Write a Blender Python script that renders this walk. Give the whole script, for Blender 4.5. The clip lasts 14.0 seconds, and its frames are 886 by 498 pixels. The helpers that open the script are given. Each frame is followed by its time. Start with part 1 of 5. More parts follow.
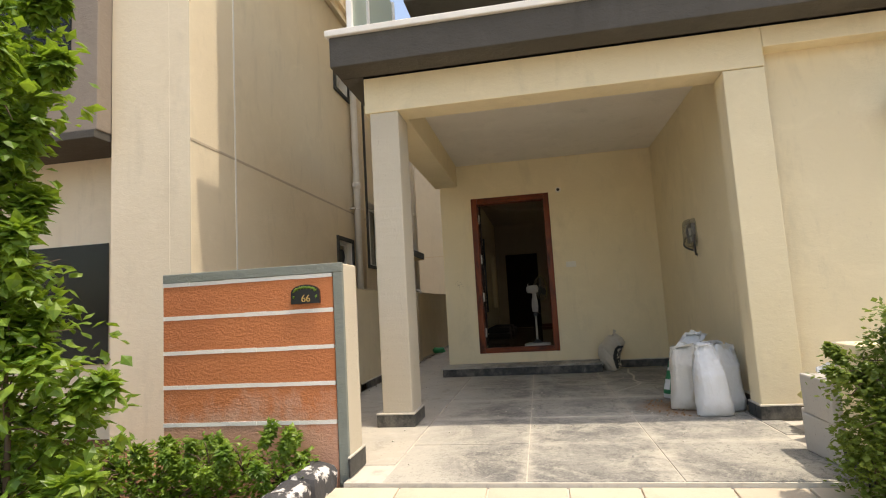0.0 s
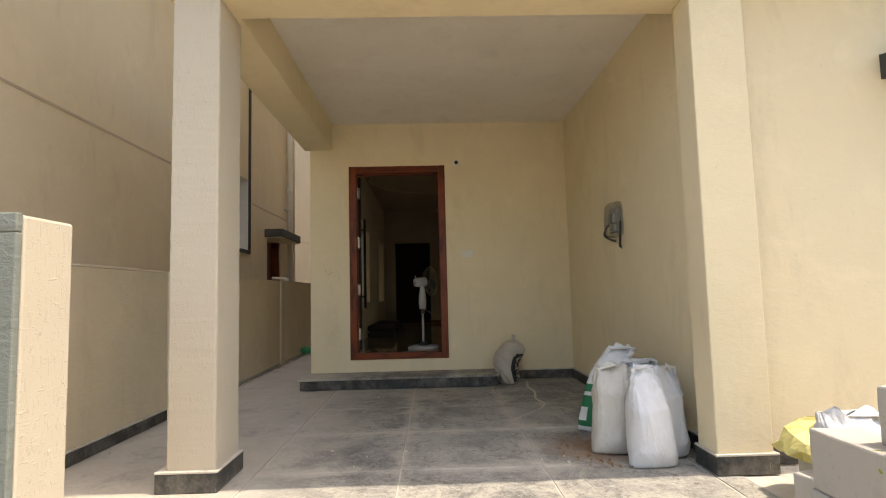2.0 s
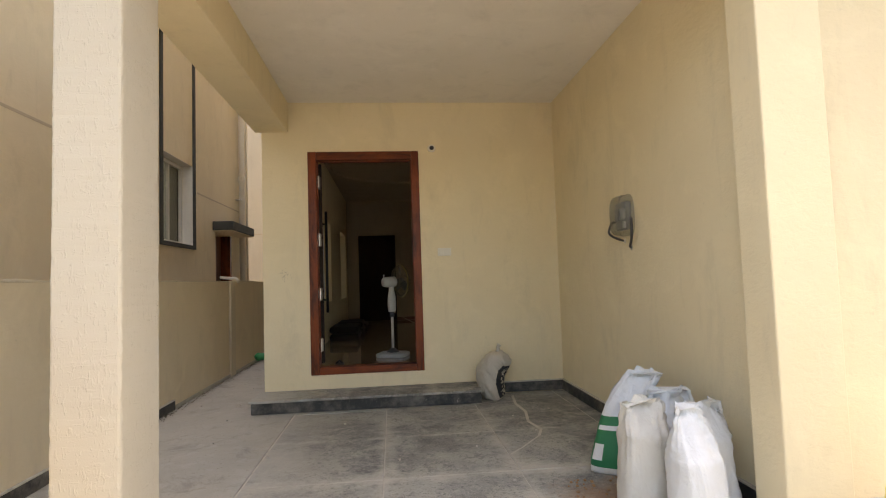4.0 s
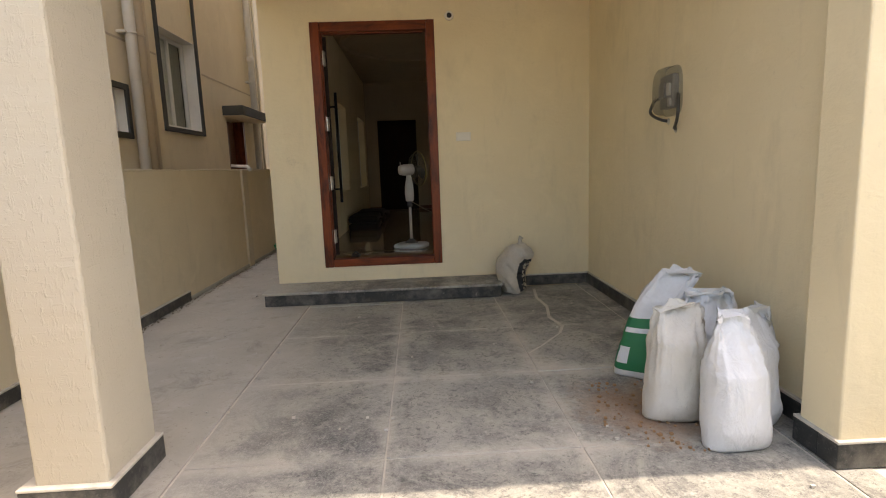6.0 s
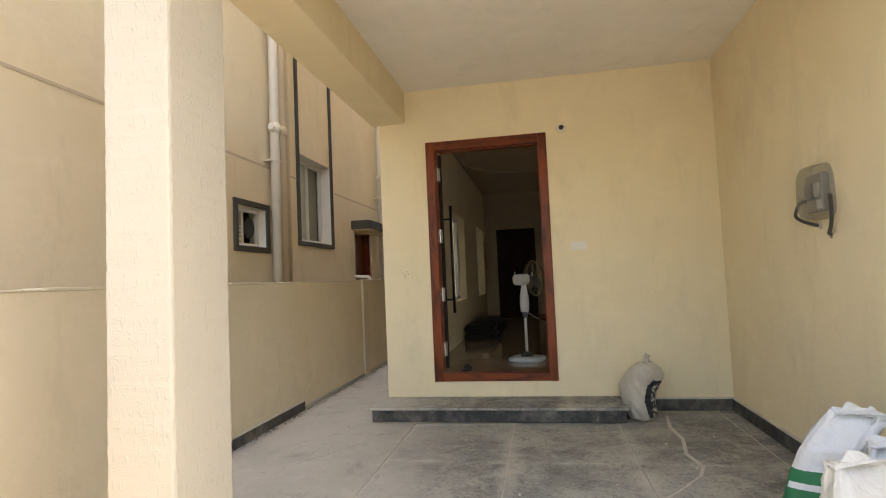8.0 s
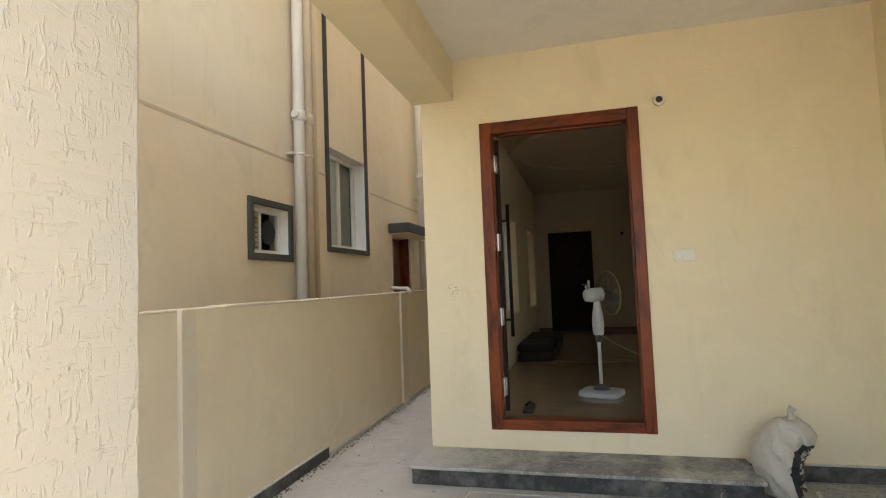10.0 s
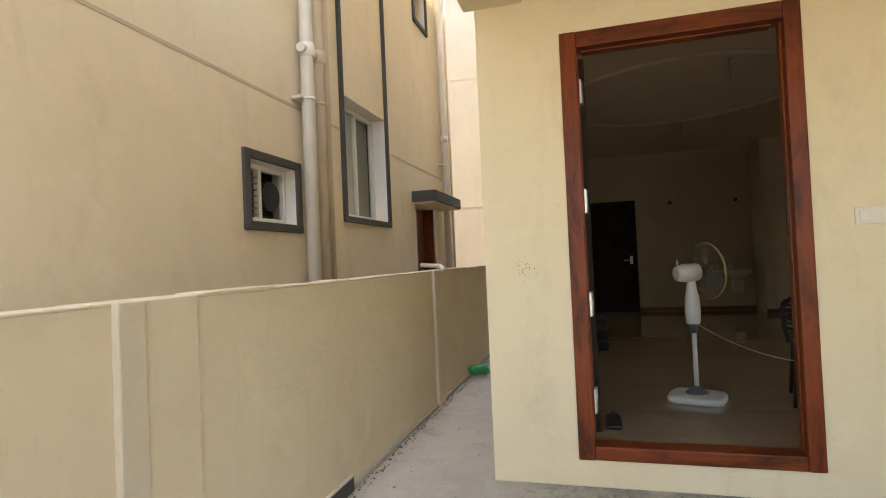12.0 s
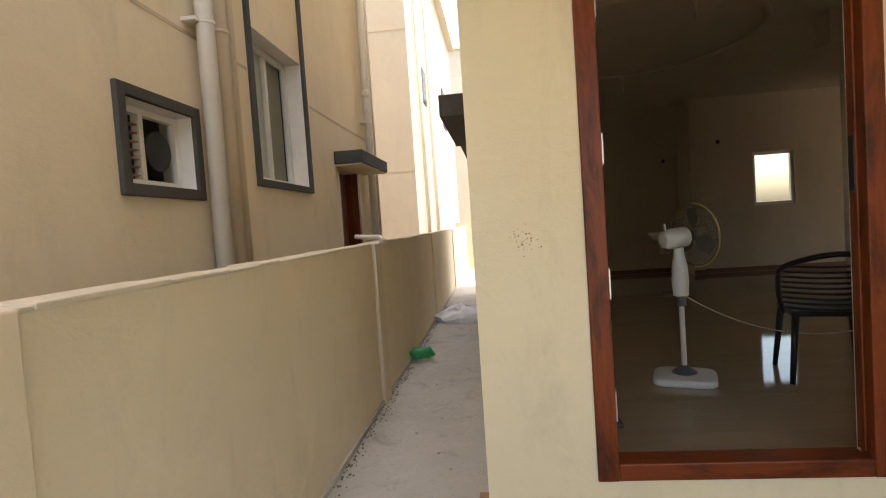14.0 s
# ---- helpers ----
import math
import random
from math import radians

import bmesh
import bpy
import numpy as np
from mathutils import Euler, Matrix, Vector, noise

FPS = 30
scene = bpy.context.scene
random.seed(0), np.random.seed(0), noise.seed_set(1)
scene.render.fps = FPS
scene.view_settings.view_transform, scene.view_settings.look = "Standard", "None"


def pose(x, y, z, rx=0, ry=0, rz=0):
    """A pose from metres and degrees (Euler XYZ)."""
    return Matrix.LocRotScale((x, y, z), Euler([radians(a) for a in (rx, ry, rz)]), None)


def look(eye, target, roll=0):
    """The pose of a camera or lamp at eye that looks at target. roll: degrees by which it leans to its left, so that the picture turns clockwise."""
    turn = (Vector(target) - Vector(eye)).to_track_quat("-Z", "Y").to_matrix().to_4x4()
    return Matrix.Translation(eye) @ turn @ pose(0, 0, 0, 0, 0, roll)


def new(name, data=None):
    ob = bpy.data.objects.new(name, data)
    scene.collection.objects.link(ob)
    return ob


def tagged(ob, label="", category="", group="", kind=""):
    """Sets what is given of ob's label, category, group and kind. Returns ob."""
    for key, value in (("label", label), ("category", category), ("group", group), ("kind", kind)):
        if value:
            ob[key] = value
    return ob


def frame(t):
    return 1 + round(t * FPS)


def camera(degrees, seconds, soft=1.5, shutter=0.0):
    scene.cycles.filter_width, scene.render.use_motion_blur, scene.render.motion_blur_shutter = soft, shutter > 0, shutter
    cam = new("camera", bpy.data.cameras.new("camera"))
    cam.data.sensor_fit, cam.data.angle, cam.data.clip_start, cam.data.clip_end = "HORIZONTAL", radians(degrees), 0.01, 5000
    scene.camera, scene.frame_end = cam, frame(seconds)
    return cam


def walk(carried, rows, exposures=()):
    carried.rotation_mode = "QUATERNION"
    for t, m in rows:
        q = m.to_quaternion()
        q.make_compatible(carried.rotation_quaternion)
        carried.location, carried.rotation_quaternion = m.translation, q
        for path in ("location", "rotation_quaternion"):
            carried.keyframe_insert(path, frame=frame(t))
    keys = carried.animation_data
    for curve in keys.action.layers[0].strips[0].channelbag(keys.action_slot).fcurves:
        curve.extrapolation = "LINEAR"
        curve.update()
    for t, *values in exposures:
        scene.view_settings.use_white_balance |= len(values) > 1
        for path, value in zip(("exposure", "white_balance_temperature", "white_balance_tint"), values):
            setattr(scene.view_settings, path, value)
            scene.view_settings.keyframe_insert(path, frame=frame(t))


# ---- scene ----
cam = camera(79.1, 14.0, soft=1.1)
PATH = [
    (0, (-0.06, -0.056, 1.4), (-0.397, 1.905, 1.609), -3.3),
    (0.5, (-0.044, 0.289, 1.37), (-0.189, 2.278, 1.524), -3.2),
    (1, (-0.06, 0.673, 1.416), (-0.004, 2.665, 1.581), -3.9),
    (1.5, (-0.013, 1.091, 1.382), (0.094, 3.082, 1.529), -3.6),
    (2, (0.0, 1.479, 1.429), (0.047, 3.472, 1.591), -1.4),
    (2.5, (-0.091, 1.81, 1.501), (-0.022, 3.804, 1.635), -1.3),
    (3, (-0.147, 1.943, 1.542), (0.027, 3.931, 1.671), -1.3),
    (5.5, (-0.032, 2.6, 1.609), (0.145, 4.591, 1.55), -2.3),
    (6, (-0.015, 2.605, 1.591), (0.066, 4.581, 1.293), -2.1),
    (6.5, (-0.035, 2.601, 1.594), (-0.051, 4.518, 1.024), -2.8),
    (7, (0.034, 2.648, 1.589), (-0.013, 4.636, 1.38), -2.9),
    (7.5, (0.085, 2.687, 1.609), (-0.135, 4.672, 1.704), -2.8),
    (10, (-0.254, 3.836, 1.749), (-0.75, 5.769, 1.878), -2.2),
    (10.5, (-0.444, 4.118, 1.789), (-0.955, 6.048, 1.906), -2.5),
    (11, (-0.562, 4.322, 1.774), (-1.112, 6.243, 1.841), -2.7),
    (11.5, (-0.697, 4.635, 1.769), (-1.256, 6.555, 1.825), -2.7),
    (12, (-0.83, 4.847, 1.752), (-1.366, 6.773, 1.798), -2.5),
    (12.5, (-1.02, 5.087, 1.775), (-1.359, 7.058, 1.815), -1.0),
    (13, (-1.126, 5.221, 1.786), (-1.438, 7.196, 1.753), -1.5),
    (13.5, (-1.193, 5.348, 1.766), (-1.496, 7.32, 1.624), -2.1),
    (14, (-1.295, 5.562, 1.779), (-1.506, 7.548, 1.688), -3.9),
]
EXPOSURES = [(0, 0.97, 7300, 13), (1.5, 1.12, 7300, 14), (2.5, 1.45, 7350, 15), (3, 1.56, 7400, 15), (5.5, 1.82, 7450, 17), (6.5, 1.33, 7350, 16), (7.5, 2.02, 7350, 15), (10, 2.30, 6900, 12),
             (11, 2.48, 6900, 13), (12.5, 2.42, 7150, 14), (14, 2.22, 7400, 16)]
walk(cam, [(t, look(eye, target, roll)) for t, eye, target, roll in PATH],
     EXPOSURES)

# ---- light ----
SUN_DOWN = Vector((-0.33, 0.103, -1.0)).normalized()
sky_world = bpy.data.worlds.new("sky")
scene.world = sky_world
sky_world.use_nodes = True
wn = sky_world.node_tree
sky_tex = wn.nodes.new("ShaderNodeTexSky")
sky_tex.sky_type, sky_tex.sun_disc = "NISHITA", False
sky_tex.sun_elevation, sky_tex.sun_rotation = radians(70.9), radians(107)
sky_tex.dust_density, sky_tex.air_density = 3.0, 1.2
wn.links.new(sky_tex.outputs[0], wn.nodes["Background"].inputs["Color"])
wn.nodes["Background"].inputs["Strength"].default_value = 0.15
sun_data = bpy.data.lights.new("sun", "SUN")
sun_data.energy, sun_data.angle, sun_data.color = 2.05, radians(0.55), (1.0, 0.94, 0.84)
sun = new("sun", sun_data)
sun.matrix_world = look((4, -2, 14), Vector((4, -2, 14)) + SUN_DOWN)


# ---- materials ----
class Mat:
    """A node material with a Principled shader; helpers add mapped noise, ramps and bumps."""

    def __init__(self, name, colour, rough=0.7, metal=0.0, spec=0.5):
        self.m = bpy.data.materials.new(name)
        self.m.use_nodes = True
        self.t = self.m.node_tree
        self.b = self.t.nodes["Principled BSDF"]
        self.b.inputs["Base Color"].default_value = (*colour, 1)
        self.b.inputs["Roughness"].default_value = rough
        self.b.inputs["Metallic"].default_value = metal
        self.b.inputs["Specular IOR Level"].default_value = spec
        self.colour, self.height, self.coords = None, None, None
        self.base = (*colour, 1)

    def node(self, kind, **values):
        n = self.t.nodes.new(kind)
        for k, v in values.items():
            n.inputs[k.replace("_", " ")].default_value = v
        return n

    def where(self, scale=(1, 1, 1), turn=(0, 0, 0)):
        if self.coords is None:
            self.coords = self.t.nodes.new("ShaderNodeTexCoord")
        mp = self.node("ShaderNodeMapping", Scale=scale, Rotation=turn)
        self.t.links.new(self.coords.outputs["Object"], mp.inputs["Vector"])
        return mp.outputs[0]

    def noise(self, scale, detail=4.0, rough=0.55, stretch=(1, 1, 1), turn=(0, 0, 0), distort=0.0):
        n = self.node("ShaderNodeTexNoise", Scale=scale, Detail=detail, Roughness=rough, Distortion=distort)
        self.t.links.new(self.where(stretch, turn), n.inputs["Vector"])
        return n.outputs["Fac"]

    def cells(self, scale, stretch=(1, 1, 1)):
        n = self.node("ShaderNodeTexVoronoi", Scale=scale)
        self.t.links.new(self.where(stretch), n.inputs["Vector"])
        return n.outputs["Distance"]

    def ramp(self, fac, a, b):
        r = self.node("ShaderNodeMapRange", From_Min=a, From_Max=b)
        r.clamp = True
        self.t.links.new(fac, r.inputs["Value"])
        return r.outputs["Result"]

    def mix(self, fac, colour, amount=1.0):
        """Mix colour over what is there, by fac times amount."""
        mx = self.t.nodes.new("ShaderNodeMix")
        mx.data_type = "RGBA"
        if amount != 1.0:
            k = self.t.nodes.new("ShaderNodeMath")
            k.operation = "MULTIPLY"
            k.inputs[1].default_value = amount
            self.t.links.new(fac, k.inputs[0])
            fac = k.outputs[0]
        self.t.links.new(fac, mx.inputs["Factor"])
        if self.colour is None:
            mx.inputs["A"].default_value = self.base
        else:
            self.t.links.new(self.colour, mx.inputs["A"])
        mx.inputs["B"].default_value = (*colour, 1)
        self.colour = mx.outputs["Result"]
        self.t.links.new(self.colour, self.b.inputs["Base Color"])
        return self

    def vary(self, amount=0.25):
        """A different shade for each object."""
        info = self.t.nodes.new("ShaderNodeObjectInfo")
        return self.mix(info.outputs["Random"], tuple(c * 0.55 for c in self.base[:3]), amount)

    def bump(self, fac, strength=0.3, distance=0.01):
        bp = self.node("ShaderNodeBump", Strength=strength, Distance=distance)
        self.t.links.new(fac, bp.inputs["Height"])
        if self.height is not None:
            self.t.links.new(self.height, bp.inputs["Normal"])
        self.height = bp.outputs["Normal"]
        self.t.links.new(self.height, self.b.inputs["Normal"])
        return self

    def gloss(self, fac, a, b):
        r = self.node("ShaderNodeMapRange", To_Min=a, To_Max=b)
        self.t.links.new(fac, r.inputs["Value"])
        self.t.links.new(r.outputs["Result"], self.b.inputs["Roughness"])
        return self


def plaster(name, colour, stain, relief=0.35):
    p = Mat(name, colour, 0.85, spec=0.2)
    p.mix(p.ramp(p.noise(0.9, 5), 0.42, 0.75), stain, 0.45)
    p.mix(p.ramp(p.noise(4.0, 7, 0.72, (1, 1, 0.3), distort=0.4), 0.53, 0.78), tuple(c * 0.68 for c in colour), 0.42)
    p.mix(p.ramp(p.noise(26, 5, 0.75), 0.62, 0.76), tuple(c * 0.62 for c in colour), 0.32)
    p.mix(p.ramp(p.noise(2.4, 6, 0.7, distort=0.8), 0.52, 0.7), tuple(min(1, c * 1.06 + 0.02) for c in colour), 0.5)
    p.bump(p.noise(3.5, 4, 0.6, (1, 1, 1.5), distort=0.5), relief, 0.03)
    p.bump(p.ramp(p.noise(14, 5, 0.65, (1, 1, 1.8), distort=0.6), 0.4, 0.75), relief, 0.010)
    p.bump(p.ramp(p.cells(24, (1, 1, 1.3)), 0.14, 0.04), -relief * 0.5, 0.004)
    p.bump(p.noise(60, 4, 0.7), relief, 0.006)
    p.bump(p.noise(160, 3), relief * 0.6, 0.002)
    return p.m


def stucco(name, colour, stain):
    """Plaster combed both ways with short raised strokes, pitted here and there."""
    p = Mat(name, colour, 0.85, spec=0.2)
    p.mix(p.ramp(p.noise(1.3, 5), 0.42, 0.75), stain, 0.4)
    p.mix(p.ramp(p.noise(30, 4, 0.7), 0.67, 0.73), tuple(c * 0.55 for c in colour), 0.5)
    p.bump(p.ramp(p.noise(22, 3, 0.55, (3.6, 3.6, 1.0), distort=0.4), 0.56, 0.68), 0.40, 0.006)
    p.bump(p.ramp(p.noise(20, 3, 0.55, (1.0, 1.0, 4.0), distort=0.4), 0.60, 0.70), 0.34, 0.006)
    p.bump(p.ramp(p.cells(34), 0.16, 0.05), -0.25, 0.004)
    p.bump(p.noise(150, 3), 0.25, 0.003)
    return p.m


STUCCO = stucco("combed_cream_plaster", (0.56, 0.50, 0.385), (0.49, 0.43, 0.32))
CREAM = plaster("cream_plaster", (0.77, 0.665, 0.445), (0.68, 0.57, 0.365), 0.16)
BEIGE = plaster("beige_plaster", (0.74, 0.64, 0.465), (0.66, 0.555, 0.39), 0.10)
WALLTAN = plaster("boundary_plaster", (0.70, 0.60, 0.42), (0.56, 0.46, 0.305), 0.16)
PALE = plaster("pale_plaster", (0.63, 0.55, 0.405), (0.55, 0.47, 0.335), 0.34)
# off-white hall paint, darkened in colour to carry the dimness indoors
INNER = plaster("dimmed_inner_paint", (0.53, 0.445, 0.33), (0.45, 0.37, 0.265), 0.08)
CEIL = plaster("ceiling_paint", (0.80, 0.76, 0.69), (0.66, 0.61, 0.52), 0.1)
WHITE = plaster("white_paint", (0.78, 0.75, 0.68), (0.64, 0.60, 0.52), 0.2)
BAND = plaster("dark_band_paint", (0.085, 0.078, 0.066), (0.13, 0.12, 0.10), 0.35)
GREYTRIM = plaster("grey_trim_paint", (0.068, 0.067, 0.060), (0.10, 0.098, 0.088), 0.3)
TAUPE = plaster("taupe_paint", (0.27, 0.225, 0.18), (0.22, 0.18, 0.14), 0.2)
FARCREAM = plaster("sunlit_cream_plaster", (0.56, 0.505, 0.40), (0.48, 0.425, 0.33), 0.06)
BORDER = plaster("grey_green_paint", (0.20, 0.22, 0.19), (0.26, 0.27, 0.23), 0.35)

o = Mat("orange_texture_paint", (0.52, 0.185, 0.07), 0.75, spec=0.3)
o.mix(o.ramp(o.noise(1.6, 5), 0.45, 0.75), (0.42, 0.14, 0.055), 0.7)
o.mix(o.ramp(o.noise(9, 5, 0.7), 0.6, 0.75), (0.60, 0.30, 0.17), 0.35)
o.bump(o.noise(45, 5, 0.6, (1, 1, 1.6)), 0.9, 0.010).bump(o.noise(150, 3), 0.4, 0.003)
# pale salt bloom and washed paint low on the panels
sp = o.t.nodes.new("ShaderNodeSeparateXYZ")
o.t.links.new(o.where(), sp.inputs[0])
k = o.t.nodes.new("ShaderNodeMath")
k.operation = "MULTIPLY_ADD"
k.inputs[1].default_value = 0.9
o.t.links.new(o.noise(4.5, 7, 0.75, (1, 1, 0.6)), k.inputs[0])
o.t.links.new(sp.outputs["Z"], k.inputs[2])
o.mix(o.ramp(k.outputs[0], 0.93, 0.74), (0.55, 0.36, 0.27), 0.65)
ORANGE = o.m

FLOOR = 0.41
# granite slabs with dust trodden into them
g = Mat("dusty_granite", (0.125, 0.123, 0.115), 0.75, spec=0.3)
g.mix(g.ramp(g.noise(95, 3, 0.8), 0.48, 0.60), (0.26, 0.255, 0.235), 0.9)
g.mix(g.ramp(g.cells(60), 0.22, 0.05), (0.42, 0.40, 0.36), 0.6)
g.mix(g.ramp(g.noise(0.9, 8, 0.66, distort=0.6), 0.40, 0.62), (0.43, 0.415, 0.355), 0.8)
g.mix(g.ramp(g.noise(2.6, 9, 0.78, (1, 1.1, 1), distort=0.8), 0.48, 0.60), (0.42, 0.40, 0.335), 0.8)
g.mix(g.ramp(g.noise(5.5, 9, 0.8, distort=0.4), 0.55, 0.64), (0.10, 0.098, 0.092), 0.55)
g.mix(g.ramp(g.noise(17, 7, 0.8), 0.54, 0.66), (0.50, 0.47, 0.41), 0.6)
g.mix(g.ramp(g.noise(38, 6, 0.85, distort=0.3), 0.53, 0.61), (0.10, 0.098, 0.092), 0.72)


def smear(m, axis, at, width):
    """Cement smeared along a joint, wider in some places."""
    sp = m.t.nodes.new("ShaderNodeSeparateXYZ")
    m.t.links.new(m.where(), sp.inputs[0])
    d = m.t.nodes.new("ShaderNodeMath")
    d.operation = "SUBTRACT"
    d.inputs[1].default_value = at
    m.t.links.new(sp.outputs[axis], d.inputs[0])
    e = m.t.nodes.new("ShaderNodeMath")
    e.operation = "ABSOLUTE"
    m.t.links.new(d.outputs[0], e.inputs[0])
    k = m.t.nodes.new("ShaderNodeMath")
    k.operation = "MULTIPLY_ADD"
    k.inputs[1].default_value = -0.45
    m.t.links.new(m.noise(3.1, 7, 0.72), k.inputs[0])
    m.t.links.new(e.outputs[0], k.inputs[2])
    m.mix(m.ramp(k.outputs[0], width - 0.19, width - 0.30), (0.56, 0.525, 0.44), 0.62)


for axis, at, width in (("Y", 5.55, 0.075), ("Y", 4.69, 0.06), ("X", -0.2, 0.045), ("X", 0.63, 0.045), ("Y", 6.42, 0.03), ("Y", 3.85, 0.035)):
    smear(g, axis, at, width)
# dust lies thicker towards the passage
sep = g.t.nodes.new("ShaderNodeSeparateXYZ")
g.t.links.new(g.where(), sep.inputs[0])
add = g.t.nodes.new("ShaderNodeMath")
add.operation = "MULTIPLY_ADD"
add.inputs[1].default_value = 1.1
g.t.links.new(g.noise(1.8, 6, 0.7), add.inputs[0])
g.t.links.new(sep.outputs["X"], add.inputs[2])
g.mix(g.ramp(add.outputs[0], 0.05, -0.60), (0.47, 0.445, 0.38), 0.9)
far = g.t.nodes.new("ShaderNodeVectorMath")
far.operation = "DISTANCE"
far.inputs[1].default_value = (1.02, 5.02, FLOOR)
g.t.links.new(g.where(), far.inputs[0])
add = g.t.nodes.new("ShaderNodeMath")
add.operation = "MULTIPLY_ADD"
add.inputs[1].default_value = 0.7
g.t.links.new(g.noise(6, 7, 0.75), add.inputs[0])
g.t.links.new(far.outputs["Value"], add.inputs[2])
g.mix(g.ramp(add.outputs[0], 0.74, 0.45), (0.30, 0.175, 0.095), 0.75)
g.gloss(g.noise(3, 4), 0.6, 0.9).bump(g.noise(140, 3), 0.35, 0.003).bump(g.noise(9, 5), 0.2, 0.004)
GRANITE = g.m

c = Mat("dusty_cement", (0.45, 0.42, 0.35), 0.9, spec=0.2)
c.mix(c.ramp(c.noise(1.4, 7, 0.65, distort=0.5), 0.45, 0.68), (0.36, 0.34, 0.295), 0.7)
c.mix(c.ramp(c.noise(7, 6, 0.72), 0.52, 0.72), (0.52, 0.49, 0.44), 0.6)
c.mix(c.ramp(c.noise(40, 5, 0.8), 0.60, 0.68), (0.16, 0.15, 0.135), 0.6)
c.mix(c.ramp(c.noise(3.2, 8, 0.8, distort=0.8), 0.54, 0.66), (0.24, 0.225, 0.19), 0.55)
c.bump(c.noise(60, 5), 0.35, 0.004).bump(c.noise(5, 4), 0.2, 0.01)
CEMENT = c.m
c = Mat("joint_cement", (0.56, 0.52, 0.44), 0.9, spec=0.2)
c.mix(c.ramp(c.noise(9, 6, 0.7), 0.5, 0.7), (0.34, 0.31, 0.27), 0.7)
c.bump(c.noise(90, 4), 0.4, 0.003)
JOINT = c.m
c = Mat("cream_paving_stone", (0.58, 0.50, 0.38), 0.85, spec=0.25)
c.vary(0.35)
c.mix(c.ramp(c.noise(4, 6, 0.7), 0.5, 0.72), (0.42, 0.36, 0.27), 0.6).mix(c.ramp(c.noise(35, 5, 0.8), 0.62, 0.72), (0.66, 0.60, 0.48), 0.5)
c.bump(c.noise(18, 6), 0.5, 0.008)
PAVING = c.m
c = Mat("black_granite_skirting", (0.026, 0.027, 0.026), 0.4, spec=0.5)
c.mix(c.ramp(c.noise(90, 3, 0.8), 0.6, 0.68), (0.10, 0.105, 0.10), 0.7)
c.mix(c.ramp(c.noise(3.5, 7, 0.75), 0.46, 0.68), (0.24, 0.22, 0.185), 0.65)
c.mix(c.ramp(c.noise(22, 5, 0.8, (1, 1, 0.3)), 0.66, 0.72), (0.50, 0.47, 0.40), 0.8)
c.gloss(c.noise(6, 4), 0.25, 0.7)
SKIRT = c.m
# street out of view; its pale tone is chosen to bounce light at the porch
c = Mat("bounce_road", (0.28, 0.262, 0.228), 0.9, spec=0.2)
c.mix(c.ramp(c.noise(60, 4, 0.8), 0.55, 0.7), (0.21, 0.20, 0.175), 0.6).mix(c.ramp(c.noise(0.4, 5), 0.45, 0.7), (0.25, 0.225, 0.19), 0.6)
c.bump(c.noise(120, 3), 0.4, 0.004)
ROAD = c.m
c = Mat("red_soil", (0.20, 0.11, 0.06), 0.95, spec=0.1)
c.mix(c.ramp(c.noise(9, 6, 0.7), 0.45, 0.65), (0.11, 0.065, 0.04), 0.8).bump(c.noise(30, 6), 0.8, 0.02)
SOIL = c.m
c = Mat("aerated_block", (0.46, 0.435, 0.39), 0.95, spec=0.15)
c.mix(c.ramp(c.noise(6, 6, 0.7), 0.5, 0.7), (0.33, 0.31, 0.27), 0.6).mix(c.ramp(c.noise(45, 4, 0.8), 0.63, 0.7), (0.20, 0.18, 0.16), 0.6)
c.bump(c.noise(50, 5), 0.6, 0.005)
BLOCK = c.m

def red_wood(name, along):
    """Varnished wood with its grain along z or x."""
    thin, wide = ((6, 6, 0.45), (2.5, 2.5, 0.8)) if along == "z" else ((0.45, 6, 6), (0.8, 2.5, 2.5))
    m = Mat(name, (0.215, 0.046, 0.012), 0.36, spec=0.25)
    m.mix(m.ramp(m.noise(9, 6, 0.65, thin, distort=1.0), 0.38, 0.68), (0.13, 0.030, 0.010), 0.8)
    m.mix(m.ramp(m.noise(3.2, 5, 0.65, wide, distort=0.6), 0.46, 0.66), (0.040, 0.012, 0.007), 0.85)
    m.mix(m.ramp(m.noise(55, 4, 0.8, thin), 0.64, 0.74), (0.42, 0.14, 0.04), 0.6)
    m.mix(m.ramp(m.noise(20, 6, 0.8), 0.68, 0.74), (0.40, 0.33, 0.26), 0.5)
    m.bump(m.noise(40, 4, 0.6, thin), 0.15, 0.002)
    return m.m


WOOD, WOODX = red_wood("varnished_red_wood", "z"), red_wood("varnished_red_wood_flat", "x")
w = Mat("dark_door_veneer", (0.026, 0.015, 0.010), 0.75, spec=0.2)
w.mix(w.ramp(w.noise(8, 6, 0.6, (5, 5, 0.4)), 0.4, 0.7), (0.014, 0.009, 0.007), 0.9)
DARKWOOD = w.m
w = Mat("brown_door_paint", (0.20, 0.095, 0.055), 0.5)
w.mix(w.ramp(w.noise(5, 5, 0.6, (4, 4, 0.5)), 0.4, 0.7), (0.12, 0.05, 0.03), 0.7)
BROWNDOOR = w.m


def simple(name, colour, rough, metal=0.0, grain=60.0, depth=0.0, dirt=0.3):
    s = Mat(name, colour, rough, metal)
    s.mix(s.ramp(s.noise(5, 5, 0.7), 0.5, 0.75), tuple(k * 0.6 for k in colour), dirt)
    if depth:
        s.bump(s.noise(grain, 4), 0.4, depth)
    return s.m


